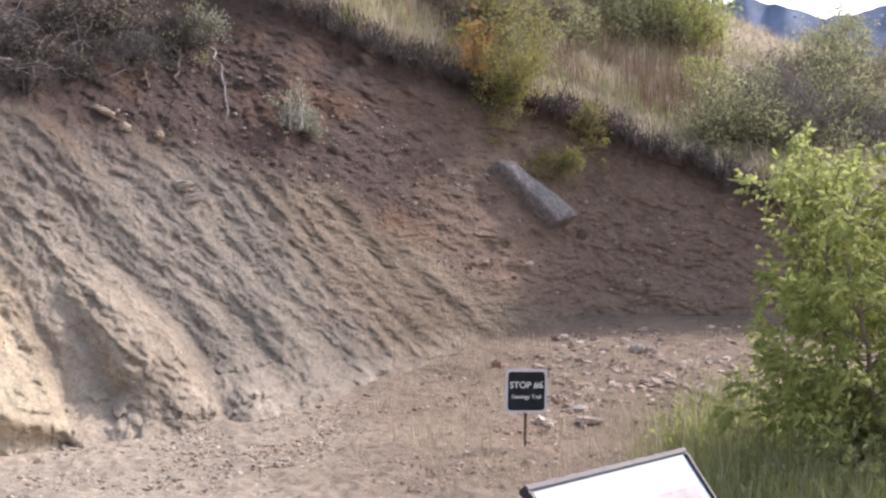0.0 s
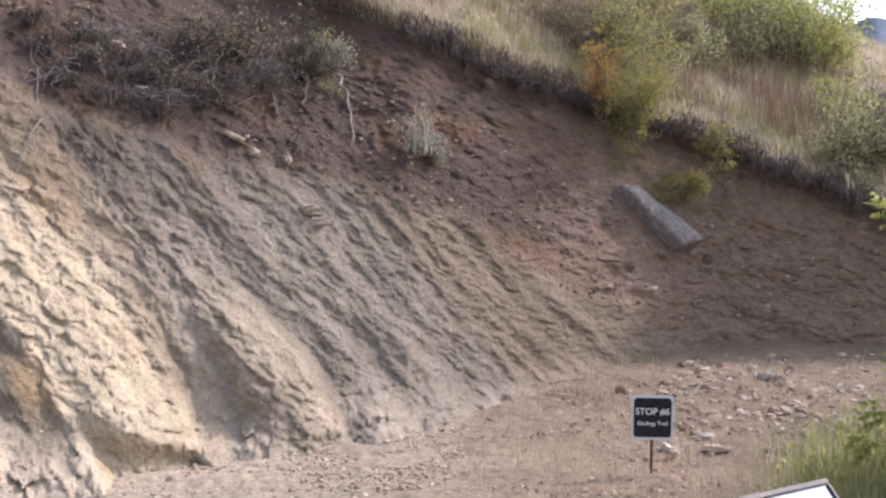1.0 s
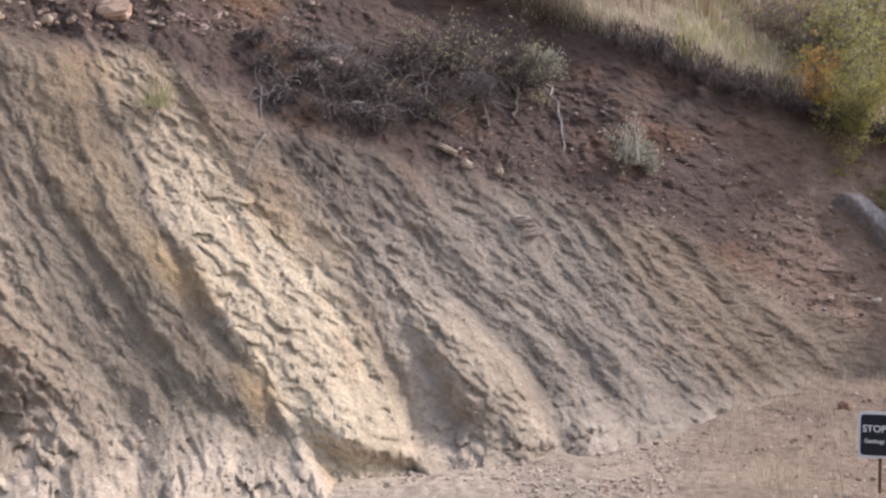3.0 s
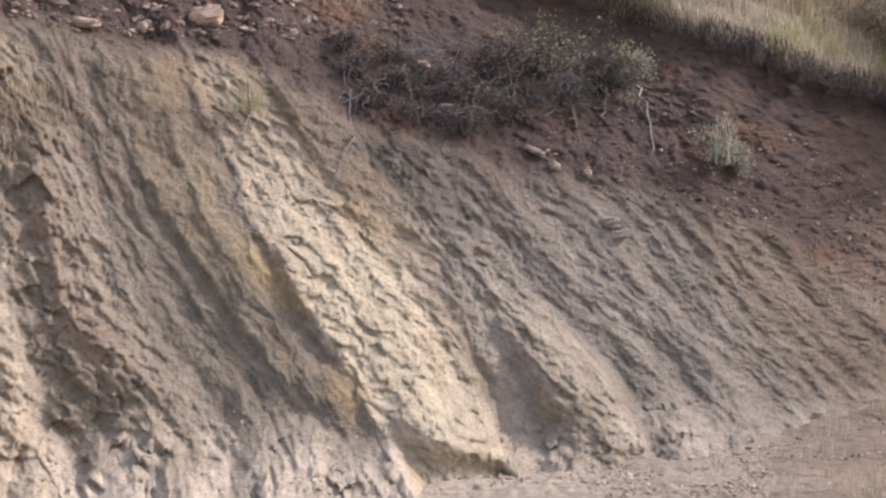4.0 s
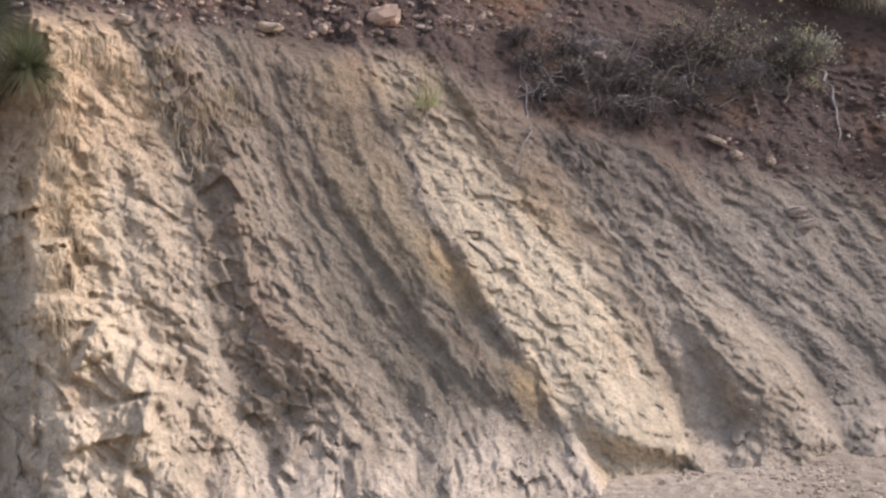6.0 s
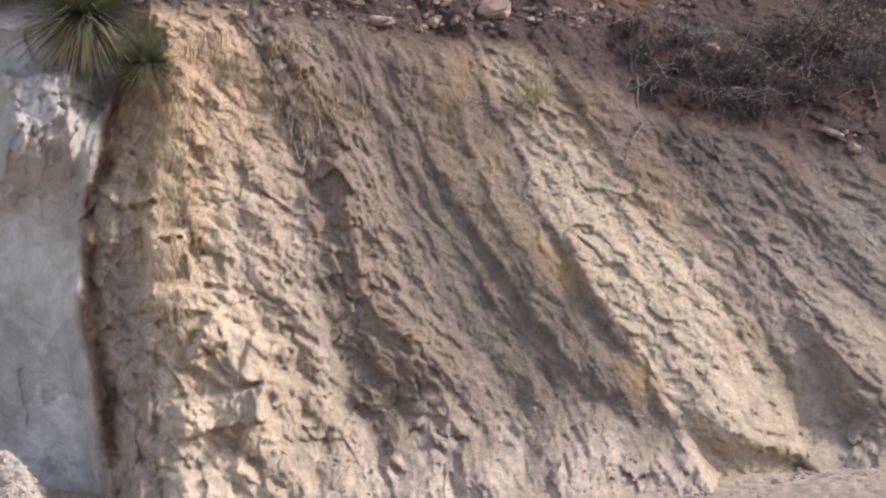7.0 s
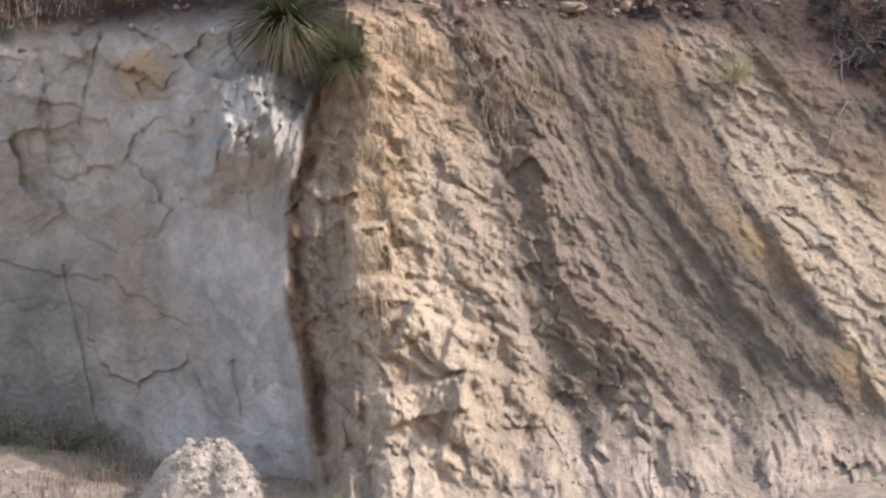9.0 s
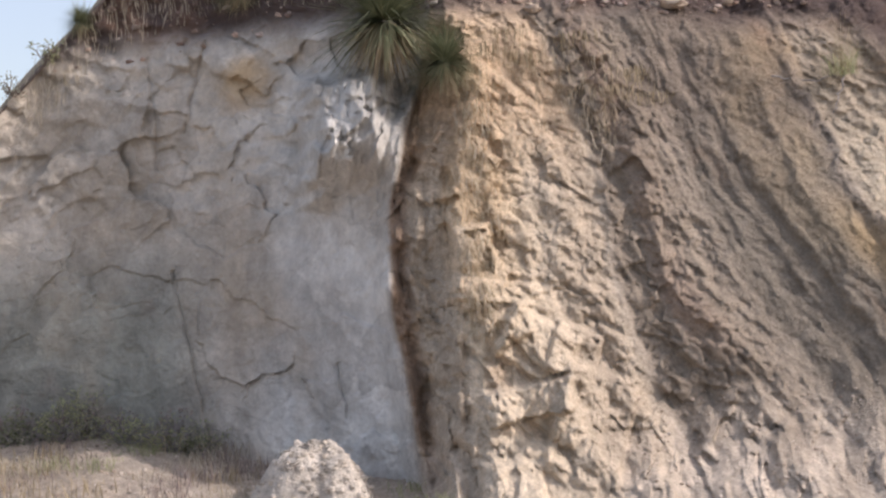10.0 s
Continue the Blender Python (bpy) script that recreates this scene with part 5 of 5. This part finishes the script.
for a, z, out, size, colour, turn, seed in (
        (29.4, 3.56, 0.1, (0.30, 0.22, 0.18), (0.46, 0.33, 0.26), 30, 5), (34.6, 3.36, 0.05, (0.22, 0.14, 0.08), PALE, 40, 6), (32.2, 3.4, 0.05, (0.1, 0.08, 0.07), PALE, 10, 7),
        (23.5, 3.52, 0.05, (0.2, 0.12, 0.06), (0.3, 0.22, 0.18), 35, 9), (14.4, 2.5, 0.04, (0.22, 0.10, 0.06), PALE, 20, 10), (13.5, 2.36, 0.03, (0.11, 0.1, 0.09), PALE, 50, 11),
        (12.0, 2.3, 0.03, (0.09, 0.08, 0.07), PALE, 70, 12), (-4.6, 1.08, 0.03, (0.1, 0.07, 0.05), (0.6, 0.52, 0.44), 10, 13), (11.0, 1.86, 0.03, (0.2, 0.14, 0.1), (0.33, 0.28, 0.24), 10, 14),
        (10.6, 1.75, 0.03, (0.24, 0.12, 0.08), (0.33, 0.28, 0.24), 30, 15), (19.6, 3.29, 0.1, (0.16, 0.12, 0.1), (0.36, 0.27, 0.24), 0, 16), (41.0, 3.35, 0.03, (0.14, 0.1, 0.07), PALE, 20, 21)):
    loose_stone("stone", cliff_at(a, z, out), size, colour, "loose stone lodged in the soil of the bank", turn, rng.uniform(-15, 25), seed, "stones in the bank")
for a, r, size, colour, seed in ((-3.3, 11.6, (0.13, 0.11, 0.1), (0.27, 0.17, 0.12), 17), (-6.0, 11.0, (0.09, 0.07, 0.05), PALE, 18), (-9.0, 12.8, (0.11, 0.09, 0.08), (0.46, 0.39, 0.33), 19),
                                 (-9.6, 12.4, (0.17, 0.13, 0.11), (0.4, 0.35, 0.32), 20), (-10.2, 12.3, (0.12, 0.1, 0.1), (0.3, 0.24, 0.2), 22), (-7.2, 10.0, (0.2, 0.12, 0.06), (0.36, 0.31, 0.29), 23),
                                 (-7.6, 9.6, (0.24, 0.13, 0.06), (0.4, 0.33, 0.29), 24), (31.9, 8.1, (0.16, 0.12, 0.08), (0.5, 0.43, 0.35), 25), (17.0, 8.4, (0.08, 0.06, 0.05), PALE, 26)):
    loose_stone("stone", ground_at(a, r, size[2] * 0.25), size, colour, "loose angular stone on the dirt", rng.uniform(0, 180), rng.uniform(-8, 8), seed, "stones on the dirt")

# heap of pale sand against the wall
hq, ha = np.meshgrid(np.linspace(0, 1, 40), np.linspace(0, 2 * np.pi, 90), indexing="ij")
hr = 0.40 * hq * (1 + 0.12 * np.sin(3 * ha + 1))
hh = 0.38 * np.clip(1 - hq ** 2.6, 0, 1) + 0.10 * fbm(hr * np.cos(ha) * 5, hr * np.sin(ha) * 5, 3, 132) - 0.06 * hq
heap_v = np.stack([hr * np.cos(ha), hr * np.sin(ha), hh], -1).reshape(-1, 3)
pick = rng.integers(0, len(heap_v), 1100)
clod_v, clod_f = rubble(heap_v[pick] * (1, 1, 0.97), 0.010 + 0.032 * rng.random(1100) ** 2)
quads = grid_faces(40, 90)
tris = np.concatenate([quads[:, :3], quads[:, [0, 2, 3]]])
all_v = np.concatenate([heap_v, clod_v])
heap_c = np.full((len(all_v), 3), (0.56, 0.50, 0.43)) * (1 + 0.2 * fbm(all_v[:, 0] * 9, all_v[:, 1] * 9, 3, 133))[:, None]
heap = mesh_part("sand_mound", mesh_of("sand_mound", all_v, np.concatenate([tris, clod_f + len(heap_v)]), heap_c, smooth=False), M_GROUND)
heap.matrix_basis = Matrix.Translation(ground_at(52.2, 8.0))
tagged(heap, "crumbly pale sand mound at the foot of a wall", "mound")

# ---- trail sign ----
def plate(width, height, thick, round_=0.02, cuts=4):
    """An upright rounded plate, centred, facing -y."""
    bm = bmesh.new()
    ring = []
    for cx, cz, a0 in ((1, 1, 0), (-1, 1, 90), (-1, -1, 180), (1, -1, 270)):
        for k in range(cuts + 1):
            a = radians(a0 + 90 * k / cuts)
            ring.append((cx * (width / 2 - round_) + round_ * math.cos(a), cz * (height / 2 - round_) + round_ * math.sin(a)))
    front = [bm.verts.new((x, -thick / 2, z)) for x, z in ring]
    back = [bm.verts.new((x, thick / 2, z)) for x, z in ring]
    bm.faces.new(front[::-1])
    bm.faces.new(back)
    for i in range(len(ring)):
        j = (i + 1) % len(ring)
        bm.faces.new((front[i], front[j], back[j], back[i]))
    bmesh.ops.recalc_face_normals(bm, faces=bm.faces)
    return bm


def box(x0, x1, y0, y1, z0, z1, bevel=0.0):
    bm = bmesh.new()
    bmesh.ops.create_cube(bm, size=1.0, matrix=Matrix.Translation(((x0 + x1) / 2, (y0 + y1) / 2, (z0 + z1) / 2)) @ Matrix.Diagonal((x1 - x0, y1 - y0, z1 - z0, 1)))
    if bevel:
        bmesh.ops.bevel(bm, geom=list(bm.edges), offset=bevel, segments=2, affect="EDGES")
    return bm


def lettering(name, text, size, place, mat, parent):
    c = bpy.data.curves.new(name, "FONT")
    c.body, c.size, c.extrude, c.offset = text, size, 0.0006, size * 0.018
    c.align_x, c.align_y = "CENTER", "CENTER"
    tmp = bpy.data.objects.new(name, c)
    scene.collection.objects.link(tmp)
    me = bpy.data.meshes.new_from_object(tmp.evaluated_get(bpy.context.evaluated_depsgraph_get()))
    bpy.data.objects.remove(tmp)
    me.transform(place @ pose(0, 0, 0, 90))
    me.materials.clear()
    return mesh_part(name, me, mat, parent)


M_WHITE = plain("white_paint", (0.72, 0.72, 0.74), 0.5, vary=0.08, scale=40)
M_NAVY = plain("blue_black_paint", (0.022, 0.024, 0.034), 0.35, vary=0.3, scale=25)
M_LETTER = plain("letter_white", (0.8, 0.8, 0.8), 0.5, vary=0.05)
M_POST = plain("rusty_post", (0.12, 0.075, 0.05), 0.7, 0.4, vary=0.4, scale=60)
sign = thing("trail_sign", ground_at(-4.8, 8.68) , "small black trail sign with white border on a thin post", "sign")
sign.matrix_basis = Matrix.Translation(ground_at(-4.8, 8.68)) @ pose(0, 0, 0, 0, 1.0, 6)
part("post", box(-0.009, 0.009, -0.006, 0.006, -0.12, 0.5, 0.002), M_POST, sign, "thin rusty stake")
bm = plate(0.292, 0.305, 0.006, 0.024)
bmesh.ops.translate(bm, verts=bm.verts, vec=(0, -0.012, 0.385))
board = part("board", bm, M_WHITE, sign, "white rounded border")
bm = plate(0.258, 0.268, 0.004, 0.024)
bmesh.ops.translate(bm, verts=bm.verts, vec=(0, -0.0165, 0.385))
part("field", bm, M_NAVY, board, "blue-black field")
lettering("title", "STOP #6", 0.063, pose(0, -0.0205, 0.425), M_LETTER, board)
lettering("subtitle", "Geology Trail", 0.038, pose(0, -0.0205, 0.345), M_LETTER, board)

# ---- boulder ----
bm = bmesh.new()
bmesh.ops.create_icosphere(bm, subdivisions=5, radius=1.0)
for vert in bm.verts:
    c = vert.co
    c /= (abs(c.x) ** 10 + abs(c.y) ** 10 + abs(c.z) ** 10) ** 0.1
    c.x, c.y, c.z = 0.49 * c.x + 0.10 * c.z, 0.2 * c.y, 0.125 * c.z * (1.0 + 0.22 * c.x)
    c += 0.022 * noise.noise_vector(c * 2.3) + 0.014 * noise.noise_vector(c * 7.0) + 0.007 * noise.noise_vector(c * 24.0)
slab_rock = part("slab_boulder", bm, plain("grey_boulder", (0.225, 0.205, 0.205), 0.9, vary=0.4, scale=16, bump=0.9))
slab_rock.matrix_basis = Matrix.Translation(cliff_at(-4.55, 1.82, 0.0)) @ pose(0, 0, 0, -38, 41, 8)
tagged(slab_rock, "long grey slab boulder leaning in the brown bank", "boulder")

# ---- reading panel ----
M_FRAME = plain("dark_metal_frame", (0.05, 0.05, 0.06), 0.4, 0.6, vary=0.2)
M_PRINT = plain("glossy_print", (0.72, 0.80, 0.86), 0.12, vary=0.04, scale=8, bump=0.0)
M_PIC_BLUE = plain("printed_sky", (0.40, 0.62, 0.74), 0.15, vary=0.25, scale=9, bump=0.0)
M_PIC_ROCK = plain("printed_rock", (0.42, 0.38, 0.42), 0.15, vary=0.3, scale=14, bump=0.0)
PANEL_TOP = Vector((0.775, 3.23, 1.0))
reading = thing("reading_panel", (0, 0, 0), "slanted white reading panel in a dark metal frame on a post", "panel")
along_top = Vector((-0.46, -0.47, 0)).normalized()
outward = Vector((0.72, -0.69, 0)).normalized()
down = (outward * math.cos(radians(50)) + Vector((0, 0, -1)) * math.sin(radians(50))).normalized()
facing = along_top.cross(down).normalized()
if facing.z < 0:
    facing = -facing
turn_m = Matrix((along_top, down, facing)).transposed().to_4x4()
reading.matrix_basis = Matrix.Translation(PANEL_TOP) @ turn_m
W_P, H_P = 0.635, 0.5
part("backing", box(0.006, W_P - 0.006, 0.006, H_P - 0.006, -0.016, -0.002), M_FRAME, reading)
part("print", box(0.012, W_P - 0.012, 0.012, H_P - 0.012, -0.001, 0.003), M_PRINT, reading, "glossy white printed sheet")
for x0, x1, y0, y1 in ((0, W_P, 0, 0.016), (0, W_P, H_P - 0.016, H_P), (0, 0.016, 0.016, H_P - 0.016), (W_P - 0.016, W_P, 0.016, H_P - 0.016)):
    part("frame_rail", box(x0, x1, y0, y1, -0.02, 0.010, 0.003), M_FRAME, reading)
part("picture", box(0.05, 0.22, 0.10, 0.24, 0.0035, 0.0042), M_PIC_ROCK, reading, "printed rock photograph")
part("picture", box(0.24, 0.33, 0.13, 0.22, 0.0035, 0.0042), M_PIC_BLUE, reading, "printed sky photograph")
for k in range(7):
    part("text_bar", box(0.38, 0.60 - 0.03 * (k % 3), 0.10 + 0.04 * k, 0.115 + 0.04 * k, 0.0035, 0.0042), M_FRAME, reading)
leg_top = turn_m.to_3x3() @ Vector((W_P / 2, H_P * 0.55, -0.02))
leg = thing("panel_post", PANEL_TOP + leg_top, "dark metal post under a reading panel", "post")
part("shaft", box(-0.035, 0.035, -0.035, 0.035, -(PANEL_TOP.z + leg_top.z) - 0.1, -0.03, 0.005), M_FRAME, leg)
part("flange", box(-0.09, 0.09, -0.09, 0.09, -(PANEL_TOP.z + leg_top.z) - 0.01, -(PANEL_TOP.z + leg_top.z) + 0.012, 0.003), M_FRAME, leg)
